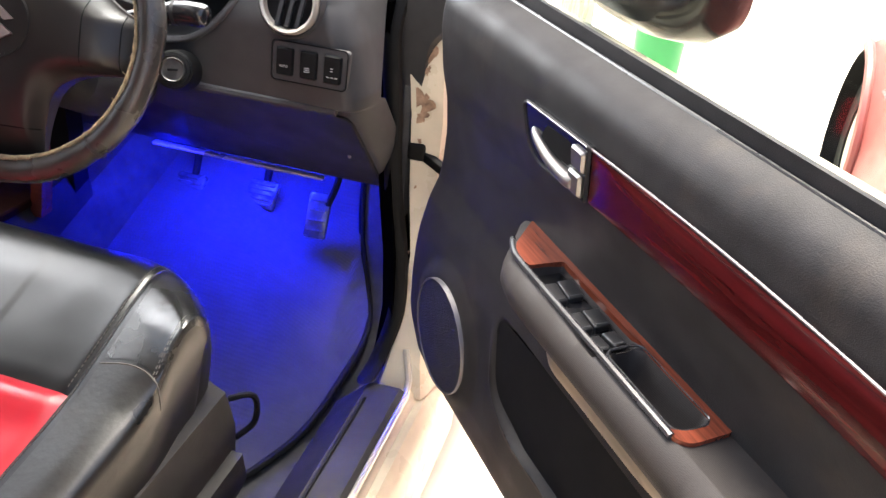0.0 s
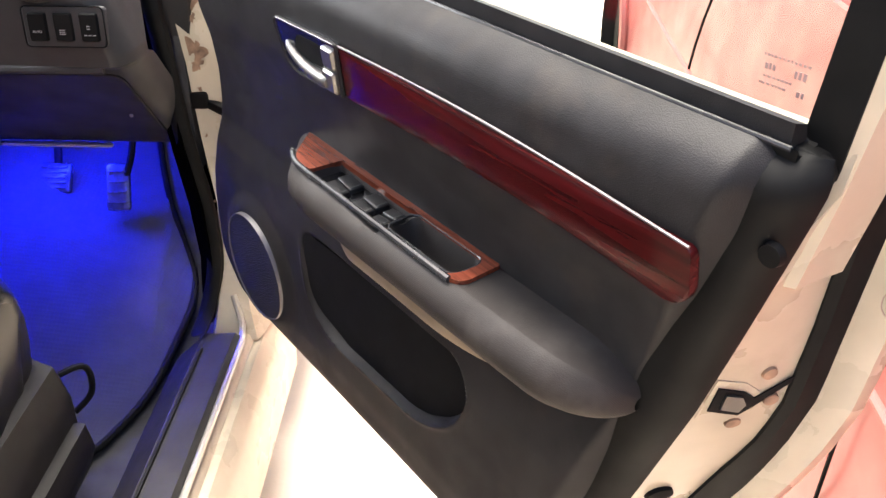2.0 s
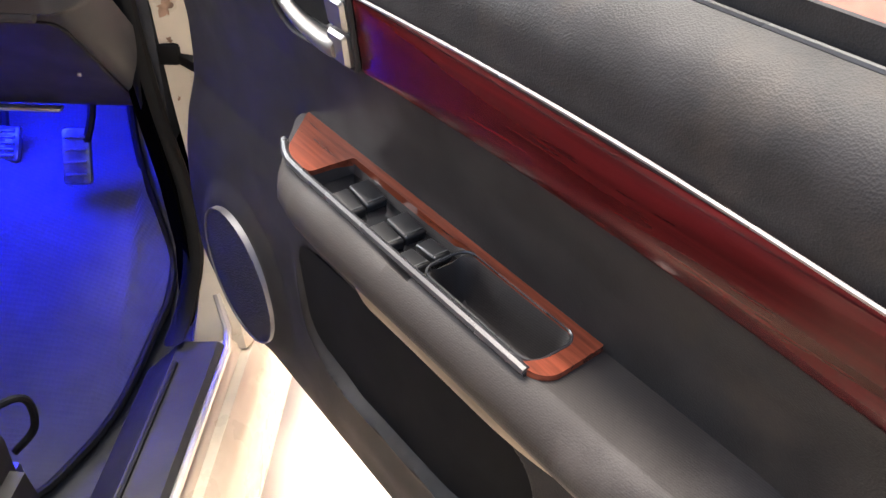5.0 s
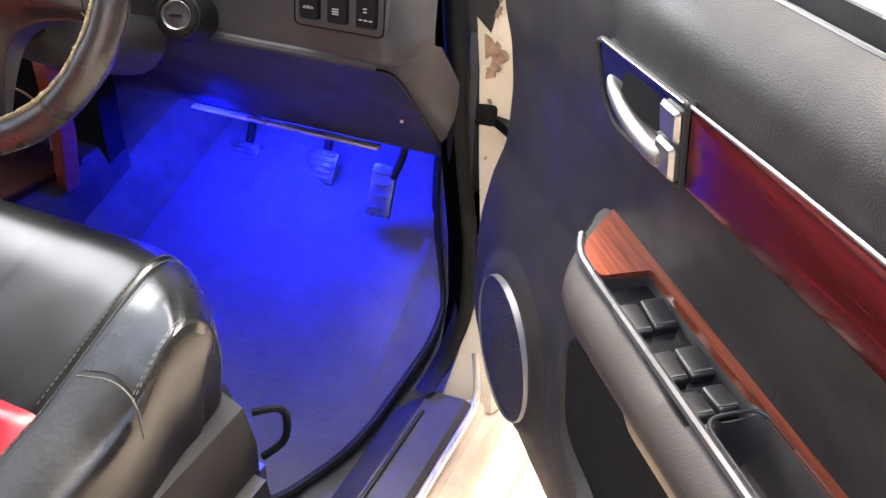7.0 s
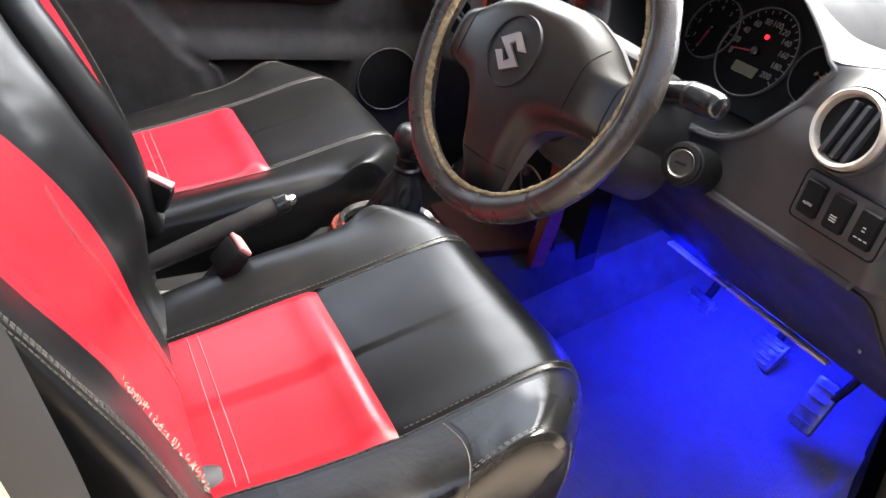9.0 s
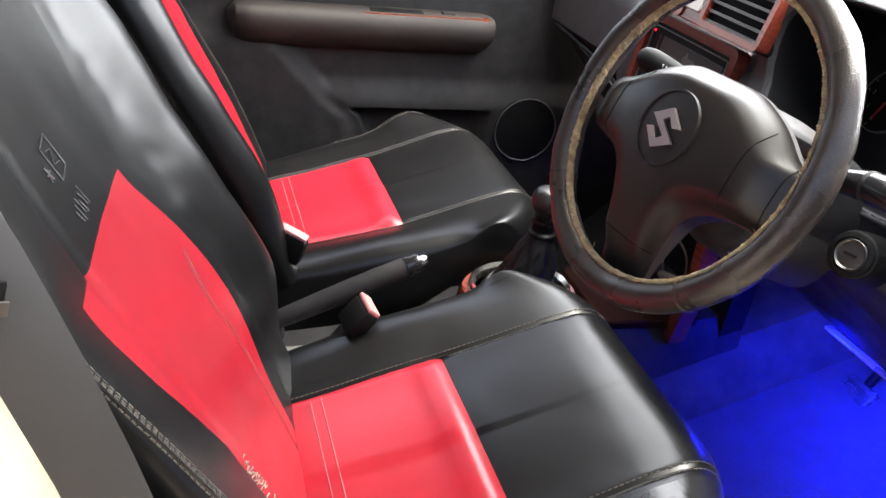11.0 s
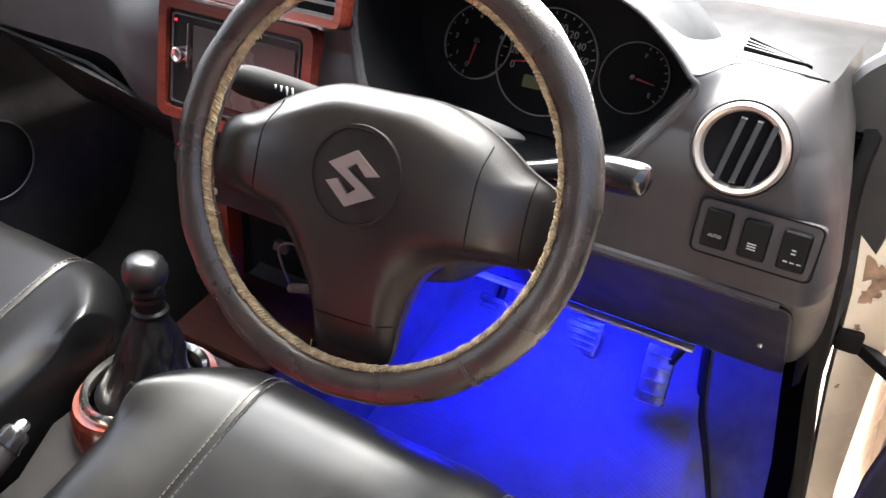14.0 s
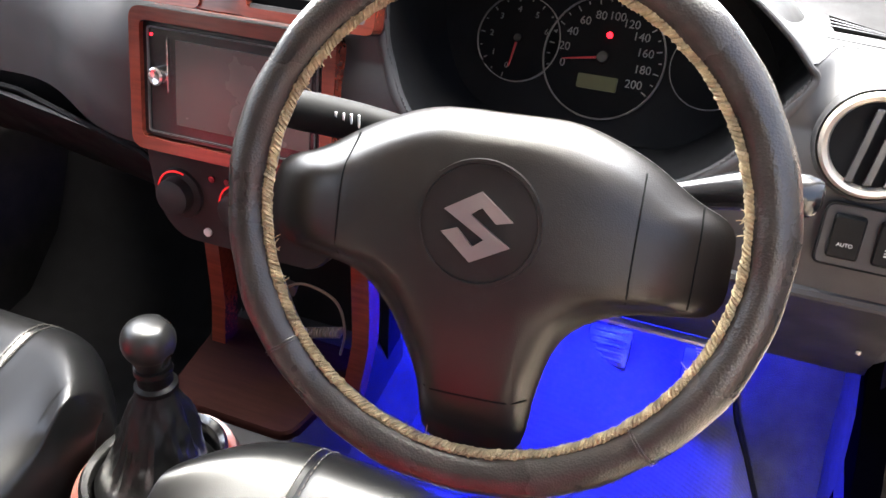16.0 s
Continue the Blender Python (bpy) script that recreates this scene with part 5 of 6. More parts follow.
        part("patch_edge", tube([T @ (cushion(0.645 + 0.215 * u, 0.435 + 0.02 * math.sin(u * 3.0)) + Vector((0.0012, 0, 0.0022))) for u in np.linspace(0, 1, 16)], 0.0011, 5), THREAD_G, rb)
        part("worn_corner", sheet(lambda u, v: T @ (cushion(0.645 + 0.19 * u, 0.445 + 0.02 * math.sin(u * 3.0) + 0.24 * v) + Vector((0.0006, 0.0006, 0.0014))), 18, 30), LEATHER_G, rb, "glossy creased leather corner")
        for j in range(7):
            a = 0.67 + 0.019 * j
            part("crease", tube([T @ (cushion(a + 0.003 * math.sin(5 * v + j) - 0.012 * v, 0.46 + 0.015 * (j % 3) + (0.10 + 0.05 * (j % 2)) * v) + Vector((0.0008, 0.0006, 0.0010))) for v in np.linspace(0, 1, 12)], 0.0006, 4), LEATHER_G, rb)
        tear = []
        for k in range(120):
            b = rs.uniform(0.03, 0.24)
            p = T @ backrest(seam(AR, b) + rs.uniform(-0.006, 0.006), b)
            tear.append(tube([p, p + Vector((rs.uniform(-0.006, 0.003), rs.uniform(0.001, 0.004), rs.uniform(-0.003, 0.003)))], 0.0007, 4))
        part("torn_threads", join(*tear), THREAD, rbk, "frayed pale threads along a torn seam")
        part("hinge_cover", loft([[Vector((0.135 + r * math.cos(k * math.pi / 10) * 1.0, y, 0.580 + 0.03 * r / 0.026 * math.sin(k * math.pi / 10))) for k in range(20)] for y, r in ((-0.430, 0.016), (-0.424, 0.024), (-0.400, 0.026), (-0.385, 0.024), (-0.379, 0.016))]), GREYP, st, "rounded grey hinge cover")
        part("seat_cable", tube(spline([(cx + 0.245, 0.015, 0.50), (cx + 0.272, 0.03, 0.505), (cx + 0.280, 0.036, 0.485), (cx + 0.276, 0.03, 0.45), (cx + 0.255, 0.01, 0.43)], 20), 0.005, 8), RUBBER, st, "black cable loop")
    return st


seat(0.023, 0.0, "black and red leatherette driver seat with cracked side bolster", True)
BOLSTER = 0.9
seat(-0.685, 0.045, "black and red leatherette passenger seat beside the console", False, -1)


BUTTONM = mat("faded_red_button", (0.55, 0.24, 0.23), 0.35, var=0.1)


def buckle(p, d, tag, spin=0):
    b = thing("belt_buckle", (p[0], p[1], 0.5), tag, "belt buckle", "belt buckles")
    m = Matrix.Translation(p) @ Vector(d).to_track_quat('Z', 'Y').to_matrix().to_4x4() @ pose(0, 0, 0, 0, 0, spin)
    part("stalk", box((0.026, 0.016, 0.12), m @ pose(0, 0, -0.095), 0.005), PLASTIC, b)
    part("release_button", box((0.050, 0.020, 0.008), m @ pose(0, 0, -0.002), 0.003), BUTTONM, b, "faded red release button")
    part("buckle_body", box((0.056, 0.024, 0.046), m @ pose(0, 0, -0.028), 0.006), RUBBER, b)


buckle((-0.226, -0.278, 0.679), (-0.05, 0.62, 0.78), "seat belt buckle with red button beside the driver seat")
buckle((-0.445, -0.356, 0.682), (0.10, 0.30, 0.95), "seat belt buckle with red button beside the passenger seat", 80)

belt = thing("seat_belt", (0.40, -0.56, 0.5), "black seat belt webbing hanging down the centre pillar", "seat belt")
bp = [Vector((0.384 + interp(BX, z), interp(BPIL, z) - 0.014, z)) for z in np.linspace(0.55, 1.30, 24)]
part("webbing", loft([[p + Vector((0.010 * s + 0.85 * o, -0.020 * s + 0.5 * o, 0)) for s, o in ((-1, 0.001), (-0.5, 0.004), (0.5, 0.005), (1, 0.003), (1, 0.0046), (0.5, 0.0066), (-0.5, 0.0056), (-1, 0.0026))] for p in bp]), mat("grey_black_belt_webbing", (0.020, 0.020, 0.020), 0.6, var=0.2, wave=(300, 0.3, 2, 'Z')), belt)
part("tongue", box((0.004, 0.020, 0.012), pose(0.390, -0.622, 1.090, -15, 0, 28), 0.002), RUBBER, belt, "black belt tongue")
part("tongue_blade", box((0.002, 0.010, 0.008), pose(0.391, -0.617, 1.081, -15, 0, 28), 0.0008), LOCKM, belt, "dull steel tongue blade")

# ---------- centre console ----------
con = thing("centre_console", (-0.31, 0.0, 0.50), "black plastic centre console with brown wood plate", "console")
part("console_body", loft([[Vector((-0.31 + hw * s, y, z)) for s, z in ((-1, 0.46), (-0.97, h - 0.03), (-0.85, h), (0.85, h), (0.97, h - 0.03), (1, 0.46))] for y, hw, h in ((-0.62, 0.08, 0.52), (-0.30, 0.085, 0.54), (-0.16, 0.09, 0.56), (-0.10, 0.095, 0.60), (0.10, 0.10, 0.615), (0.22, 0.11, 0.62), (0.34, 0.12, 0.64))]), PLASTIC, con)
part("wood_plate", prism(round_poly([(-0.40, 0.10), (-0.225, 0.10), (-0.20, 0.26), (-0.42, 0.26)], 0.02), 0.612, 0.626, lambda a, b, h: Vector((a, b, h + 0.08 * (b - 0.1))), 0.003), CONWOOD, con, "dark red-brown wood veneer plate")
part("wood_collar", loft([[Vector((-0.318 + r * math.cos(k * math.pi / 20), -0.01 + 1.22 * r * math.sin(k * math.pi / 20), z)) for k in range(40)] for r, z in ((0.084, 0.58), (0.082, 0.622), (0.077, 0.636), (0.069, 0.634))], False), WOOD_D, con, "wood veneer collar")
gear = thing("gear_lever", (-0.318, 0.0, 0.62), "gear lever with round black knob and leather boot", "gear lever")
part("boot_ring", loft([[Vector((-0.318 + r * math.cos(k * math.pi / 20), -0.01 + 1.2 * r * math.sin(k * math.pi / 20), z)) for k in range(40)] for r, z in ((0.071, 0.630), (0.070, 0.646), (0.067, 0.650), (0.062, 0.644), (0.062, 0.63))], False), CHROME, gear, "satin chrome boot ring")


BOOT = [(0.630, 0.064, 0.0, 0.01), (0.640, 0.057, 0.0, 0.05), (0.655, 0.050, 0.004, 0.16), (0.675, 0.045, 0.008, 0.22), (0.695, 0.038, 0.012, 0.2), (0.712, 0.031, 0.016, 0.14), (0.726, 0.023, 0.018, 0.06), (0.735, 0.020, 0.02, 0.01)]


def boot_pt(z, q):
    r, cy, am = interp(BOOT, z, 1), interp(BOOT, z, 2), interp(BOOT, z, 3)
    n = noise.noise(Vector((math.cos(q) * 2.6, math.sin(q) * 2.6, z * 18))) + 0.5 * noise.noise(Vector((math.cos(q) * 6, math.sin(q) * 6, z * 60 + 3)))
    r *= 1 + am * n
    return Vector((-0.318 + r * math.cos(q), -0.01 + cy + r * math.sin(q), z))


part("boot", loft([[boot_pt(z, k * math.pi / 40) for k in range(80)] for z in np.linspace(0.63, 0.735, 30)]), BOOTM, gear, "creased black leather boot")
part("collar", loft([[Vector((-0.318 + r * math.cos(k * math.pi / 14), 0.011 + r * math.sin(k * math.pi / 14), z)) for k in range(28)] for r, z in ((0.020, 0.732), (0.022, 0.735), (0.022, 0.740), (0.018, 0.743), (0.018, 0.754), (0.020, 0.757), (0.019, 0.762))]), BOOTM, gear)
part("knob", loft([[Vector((-0.320 + r * math.cos(k * math.pi / 18), 0.013 + r * math.sin(k * math.pi / 18), 0.7915 + h)) for k in range(36)] for r, h in [(0.016, -0.034), (0.0175, -0.028)] + [(0.027 * math.cos(a), 0.027 * math.sin(a)) for a in np.linspace(-0.75, 0.72, 14)] + [(0.0180, 0.0195), (0.012, 0.0210), (0.006, 0.0216), (0.001, 0.0218)]]), KNOBM, gear, "round black knob with dull top")
hb = thing("hand_brake", (-0.30, -0.35, 0.55), "black hand brake lever with chrome push button", "hand brake")
A, B = Vector((-0.280, -0.41, 0.620)), Vector((-0.298, -0.208, 0.696))
D = (B - A).normalized()
part("grip", tube([A, A + D * 0.05, A + D * 0.12, A + D * 0.20, B], [0.013, 0.015, 0.0165, 0.0165, 0.0155], 16), PLASTIC, hb)
part("grip_ring", tube([B - D * 0.002, B + D * 0.003], 0.0168, 16), GLOSS, hb)
part("end_collar", tube([B + D * 0.003, B + D * 0.016, B + D * 0.020], [0.0150, 0.0150, 0.013], 16), GLOSS, hb)
part("push_button", tube([B + D * 0.018, B + D * 0.028, B + D * 0.032], [0.008, 0.008, 0.005], 14), CHROME, hb, "chrome push button")
part("lever_base", bar((-0.29, -0.47, 0.585), (-0.292, -0.39, 0.61), 0.03, 0.04, 0.008), GREYP, hb)
tray = thing("console_tray", (-0.25, -0.36, 0.56), "pale grey plastic tray beside the hand brake", "tray")
part("tray_body", bar((-0.245, -0.46, 0.575), (-0.245, -0.30, 0.575), 0.045, 0.03, 0.008), SILVER, tray)

# ---------- driver door, standing open ----------
O, du, dn = Vector((0.42, 0.418, 0)), Vector((0.628, -0.778, 0)).normalized(), Vector((-0.778, -0.628, 0)).normalized()


def Dr(u, z, w):
    return O + du * u + dn * w + Vector((0, 0, z))


door = thing("side_door", Dr(0.1, 0.5, 0), "open driver door with black trim, wood strips and switches", "car door")
PW = [(0.5, 0.06), (0.53, 0.072), (0.58, 0.078), (0.66, 0.078), (0.74, 0.074), (0.79, 0.066), (0.83, 0.054), (0.9, 0.052), (0.95, 0.057), (0.99, 0.067), (1.05, 0.074), (1.08, 0.072), (1.093, 0.066), (1.102, 0.056), (1.108, 0.044), (1.113, 0.028), (1.118, 0.020), (1.14, 0.015)]
REAR = [(0.50, 0.89), (0.60, 0.936), (0.71, 0.977), (0.86, 1.023), (0.95, 1.048), (1.05, 1.073), (1.085, 1.080), (1.11, 1.080), (1.125, 1.076), (1.14, 1.07)]
FRONT = [(0.50, 0.20), (0.60, 0.155), (0.70, 0.155), (0.86, 0.178), (1.0, 0.182), (1.14, 0.183)]
POCK = round_poly([(0.452, 0.765), (0.476, 0.658), (0.530, 0.628), (0.730, 0.636), (0.792, 0.676), (0.816, 0.728), (0.79, 0.765)], [0.02, 0.04, 0.03, 0.05, 0.04, 0.03, 0.02], 6)


PZ = np.linspace(0.46, 1.16, 701)
KER = np.exp(-np.linspace(-2.2, 2.2, 29) ** 2 / 2)
PWS = np.convolve(np.pad(np.interp(PZ, [p[0] for p in PW], [p[1] for p in PW]), 14, mode='edge'), KER / KER.sum(), 'valid')


def door_w(u, z):
    w = float(np.interp(z, PZ, PWS))
    if z < 0.80:
        w += 0.008 * smooth(0.115, 0.085, math.hypot(u - 0.325, z - 0.637))
    if 0.42 < u < 0.84 and z < 0.81:
        w -= 0.058 * smooth(0.004, -0.015, poly_dist((u, z), POCK)) * smooth(0.455, 0.56, u)
        w += 0.004 * math.exp(-(poly_dist((u, z), POCK) / 0.006) ** 2) * smooth(0.76, 0.70, z)
    r = interp(REAR, z) - u
    w -= 0.03 * (1 - smooth(0.0, 0.03, r)) + 0.0
    w -= 0.02 * (1 - smooth(0.0, 0.03, u - interp(FRONT, z)))
    # soft fold running down the rear of the panel
    return w


def door_skin(s, t):
    z = 0.515 + 0.5965 * t - 0.012 * (1 - t) * smooth(0.6, 0.0, s)
    u = interp(FRONT, z) + (interp(REAR, z) - interp(FRONT, z)) * s
    w = door_w(u, z)
    return Dr(u, z, w)


part("door_panel", sheet(door_skin, 300, 240), DOORP, door, "black grained door trim panel")
# dark sheet laid over the pocket's hollow in place of its shade
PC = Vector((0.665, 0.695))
part("pocket_shade", loft([[Dr(q.x, q.y, door_w(q.x, q.y) + 0.0012) for q in [PC + (p - PC) * k for p in POCK]] for k in (0.965, 0.94, 0.90, 0.82, 0.7, 0.5, 0.3, 0.05)]), DARK, door, "dark sheet painted as the shade inside the door pocket")
part("panel_hem", loft([[Dr(u, z, w) for z, w in ((0.503, 0.02), (0.505, 0.05), (0.515, 0.056), (0.53, 0.03))] for u in np.linspace(0.2, 0.91, 10)]), PLASTIC_LOW, door)
part("top_ledge", loft([[Dr(u, z, w) for z, w in ((1.125, 0.03), (1.121, 0.016), (1.108, 0.012), (1.10, 0.03))] for u in np.linspace(0.18, 1.072, 10)]), PLASTIC, door)
WT = door_w(0.6, 1.1115)     # where the trim's top edge lies
part("glass_seal", loft([[Dr(u, z, w) for z, w in ((1.1105, WT - 0.001), (1.1065, WT - 0.004), (1.1055, 0.5 * WT + 0.006), (1.1085, 0.014), (1.112, 0.008), (1.111, 0.003), (1.09, 0.002), (1.09, WT - 0.001))] for u in np.linspace(0.18, 1.080, 10)]), RUBBER, door, "black rubber window seal")
part("trim_bead", tube([Dr(u, 1.1105, WT) for u in np.linspace(0.19, 1.076, 12)], 0.0022, 8), SATIN, door, "shiny rolled edge of the trim")
part("outer_glass_seal", loft([[Dr(u, z, w) for z, w in ((1.098, -0.012), (1.104, -0.016), (1.100, -0.026), (1.08, -0.028))] for u in np.linspace(0.15, 1.10, 10)]), CHROME, door, "bright outer waist strip")
# speaker
SPK = (0.325, 0.637, 0.083)


def spk(r, h, n=56):
    return [Dr(SPK[0] + r * math.cos(k * 2 * math.pi / n), SPK[1] + r * math.sin(k * 2 * math.pi / n), 0.0865 + h) for k in range(n)]


RINGM = mat("dull_silver_ring", (0.10, 0.095, 0.10), 0.4, metal=0.4, var=0.1)
sp_o = part("speaker_grille", loft([spk(0.0815, -0.01), spk(0.0815, 0.002), spk(0.05, 0.006), spk(0.02, 0.007), spk(0.002, 0.007)]), mat("perforated_grille", (0.012, 0.012, 0.014), 0.5, bump=1.0, bscale=380, vor=True), door, "perforated round speaker grille")
part("speaker_ring", loft([spk(0.0842, -0.012), spk(0.0838, 0.003), spk(0.0832, 0.0042), spk(0.0822, 0.004), spk(0.0818, -0.002)], False), RINGM, sp_o, "thin silver ring")
EDGEM = mat("bright_strip_edge", (0.30, 0.27, 0.26), 0.3, metal=0.6, var=0.1)
SWITCHM = mat("black_switch_plastic", (0.014, 0.014, 0.015), 0.38, var=0.1)
# red veneer strip with bright edge
STRIP = round_poly([(0.603, 1.049), (0.603, 0.994), (0.80, 0.990), (0.96, 0.987), (1.035, 0.982), (1.052, 1.000), (1.050, 1.040)], [0.003, 0.003, 0.2, 0.1, 0.02, 0.01, 0.008], 8)


def bow(u):
    return 0.007 * math.sin(math.pi * min(1, max(0, (u - 0.60) / 0.45)))


def strip_pt(u, z, h):
    c = 1 - ((z - 1.017) / 0.036) ** 2
    return Dr(u, z + bow(u), interp(PW, z) + 0.0035 + h * (0.35 + 0.65 * max(0, c)))


rings = []
cs = Vector((0.83, 1.018))
for k, h in ((1.0, -0.006), (1.0, 0.002), (0.985, 0.0036), (0.93, 0.0044), (0.8, 0.0052), (0.6, 0.0058), (0.3, 0.0062), (0.03, 0.0062)):
    rings.append([strip_pt(cs.x + (p.x - cs.x) * (1 - (1 - k) * 0.12 if k > 0.9 else k), cs.y + (p.y - cs.y) * k, h) for p in STRIP])
part("veneer_strip", loft(rings), WOOD_RED, door, "glossy dark red wood veneer strip")
part("strip_edge", tube([Dr(u, interp([(0.60, 1.0497), (1.05, 1.0407)], u) + bow(u), interp(PW, 1.045) + 0.0052) for u in np.linspace(0.60, 1.047, 24)], 0.0013, 6), EDGEM, door, "bright upper edge")
# inner handle
BZ = round_poly([(0.463, 1.047), (0.600, 1.051), (0.600, 0.994), (0.500, 0.991), (0.478, 1.005)], [0.012, 0.003, 0.004, 0.012, 0.012], 5)


def bz(u, z, h):
    return Dr(u, z, 0.070 + (z - 1.0) * 0.1 + h)


HANDLEM = mat("satin_grey_metal", (0.22, 0.21, 0.20), 0.38, metal=0.85, var=0.08)
hd = part("handle_bezel", prism(BZ, -0.005, 0.006, bz), GLOSS, door, "gloss black handle recess")
part("bezel_edge", tube([bz(p[0], p[1], 0.006) for p in BZ], 0.0022, 6, True), PLASTIC, hd)
part("bezel_glint", tube([bz(u, interp([(0.47, 1.0475), (0.60, 1.0512)], u), 0.0075) for u in np.linspace(0.475, 0.598, 8)], 0.0012, 5), CHROME, hd)
part("bezel_line", tube([bz(u, interp([(0.48, 1.003), (0.50, 0.9905), (0.60, 0.9935)], u), 0.0065) for u in np.linspace(0.482, 0.598, 10)], 0.0010, 5), CHROME, hd)
part("handle", tube(spline([bz(0.488, 1.024, 0.005), bz(0.505, 1.017, 0.008), bz(0.53, 1.010, 0.010), bz(0.56, 1.006, 0.010), bz(0.582, 1.006, 0.009)], 16), [0.003, 0.0045, 0.0052, 0.0058, 0.006, 0.0062, 0.0064, 0.0066, 0.0068, 0.007, 0.0072, 0.0076, 0.008, 0.0082, 0.0082, 0.007], 10), HANDLEM, hd, "satin chrome door handle")
part("handle_pivot", prism(round_poly([(0.573, 0.996), (0.597, 0.996), (0.597, 1.020), (0.573, 1.020)], 0.003), 0.0, 0.013, bz, 0.003), HANDLEM, hd, "silver pivot block")
part("lock_tab", prism(round_poly([(0.574, 1.022), (0.597, 1.022), (0.597, 1.044), (0.572, 1.044)], 0.003), 0.0, 0.011, bz, 0.003), HANDLEM, hd, "silver lock tab")
# flat dark patch stands in for the shade inside the handle recess
part("recess", prism(round_poly([(0.505, 1.016), (0.568, 1.016), (0.568, 1.042), (0.515, 1.040)], 0.008), 0.006, 0.0066, bz), DARK, hd)
# arm rest
ARM = [(0.455, 0.050, 0.055), (0.470, 0.050, 0.066), (0.49, 0.05, 0.083), (0.51, 0.05, 0.097), (0.53, 0.05, 0.108), (0.56, 0.05, 0.114), (0.60, 0.05, 0.115), (0.70, 0.05, 0.113), (0.80, 0.05, 0.112), (0.90, 0.05, 0.111), (0.96, 0.05, 0.109), (1.035, 0.05, 0.104)]


def in_rect(u, w, u0, u1, w0, w1, r):
    qx = max(u0 + r - u, 0, u - u1 + r)
    qy = max(w0 + r - w, 0, w - w1 + r)
    return math.hypot(qx, qy) - r


def arm_pt(s, k):
    u = 0.455 + 0.556 * (1 - (1 - s) ** 1.5)
    w1 = interp(ARM, u, 2)
    end = 1.0
    bl = smooth(0.44, 0.52, u)
    zt = 0.893 - 0.014 * (1 - end)
    P = [(0.040, zt), (0.052, zt + 0.002)] + [(0.052 + (w1 - 0.062) * j / 22, zt + 0.003) for j in range(23)] + [(w1 - 0.004, zt - 0.001), (w1 + 0.003, zt - 0.006), (w1 + 0.008 * bl, zt - 0.016), (w1 + 0.009 * bl, zt - 0.026), (w1 + 0.004 * bl, zt - 0.038), (w1 - 0.006, zt - 0.047), (max(0.05, w1 - 0.030), zt - 0.050), (0.045, zt - 0.052)]
    w, z = P[k]
    e = math.sqrt(max(0.0, 1 - (max(0, u - 0.938) / 0.0735) ** 2))
    w = 0.046 + (w - 0.046) * (0.08 + 0.92 * e)
    z = 0.858 + (z - 0.858) * (0.15 + 0.85 * e)
    if 1 < k < 25:
        d1 = in_rect(u, w, 0.560, 0.706, 0.061, 0.104, 0.004)
        d2 = in_rect(u, w, 0.708, 0.816, 0.0595, 0.097, 0.014)
        z -= 0.012 * smooth(0.001, -0.003, d1) + 0.034 * smooth(0.001, -0.008, d2)
    return Dr(u, z, w)


part("arm_rest", loft([[arm_pt(i / 240, k) for k in range(33)] for i in range(241)], False, False), FABRIC, door, "ribbed grey cloth arm rest")
under = []
for j in range(45):
    u = 0.56 + 0.395 * j / 44
    e = math.sqrt(max(0.0, 1 - (max(0, u - 0.78) / 0.176) ** 2))
    k = math.sqrt(smooth(-1, 10, j)) * (0.08 + 0.92 * e)
    under.append([Dr(u, 0.858 + (z - 0.858) * (0.15 + 0.85 * e), 0.046 + (interp(ARM, u, 2) - 0.046 + w) * k) for w, z in ((-0.006, 0.850), (-0.003, 0.840), (-0.008, 0.826), (-0.024, 0.812), (-0.050, 0.806), (-0.056, 0.845))])
# underside coloured as if lit by the ground
part("arm_underside", loft(under), GROUNDLIT, door, "plastic underside of the arm rest, warm ground light in its colour")
wd = round_poly([(0.470, 0.0515), (0.832, 0.0515), (0.834, 0.094), (0.825, 0.103), (0.812, 0.103), (0.820, 0.090), (0.820, 0.066), (0.812, 0.0588), (0.702, 0.0588), (0.695, 0.0605), (0.560, 0.0605), (0.558, 0.100), (0.535, 0.103), (0.515, 0.096)], [0.006, 0.003, 0.008, 0.006, 0.004, 0.008, 0.008, 0.004, 0.004, 0.003, 0.003, 0.004, 0.01, 0.02], 4)
bm = bmesh.new()
top = [bm.verts.new(Dr(p[0], 0.9005, p[1])) for p in wd]
bot = [bm.verts.new(Dr(p[0], 0.8935, p[1])) for p in wd]
bm.faces.new(top)
for i in range(len(wd)):
    bm.faces.new((top[i - 1], top[i], bot[i], bot[i - 1]))
bmesh.ops.triangulate(bm, faces=[f_ for f_ in bm.faces if len(f_.verts) > 4])
ar = part("switch_plate", bm, WOOD, door, "orange-brown wood veneer switch surround")
part("switch_base", box((0.144, 0.042, 0.004), Matrix.Translation(Dr(0.633, 0.8855, 0.0825)) @ Matrix.Rotation(math.atan2(du.y, du.x), 4, 'Z'), 0.001), GLOSS, ar, "gloss black switch base")
part("plate_edge", tube([Dr(u, 0.8985, interp([(0.50, 0.091), (0.515, 0.0985), (0.53, 0.1035), (0.56, 0.1045), (0.82, 0.1035)], u)) for u in np.linspace(0.50, 0.82, 40)], 0.0036, 8), SATIN, ar, "satin black outer edge")
part("cup_rim", tube([Dr(p[0], 0.8985, p[1]) for p in round_poly([(0.706, 0.058), (0.818, 0.058), (0.818, 0.0985), (0.706, 0.0985)], 0.013, 6)], 0.0013, 6, True), SATIN, ar, "gloss black pull-cup rim")
RZ = Matrix.Rotation(math.atan2(du.y, du.x), 4, 'Z')
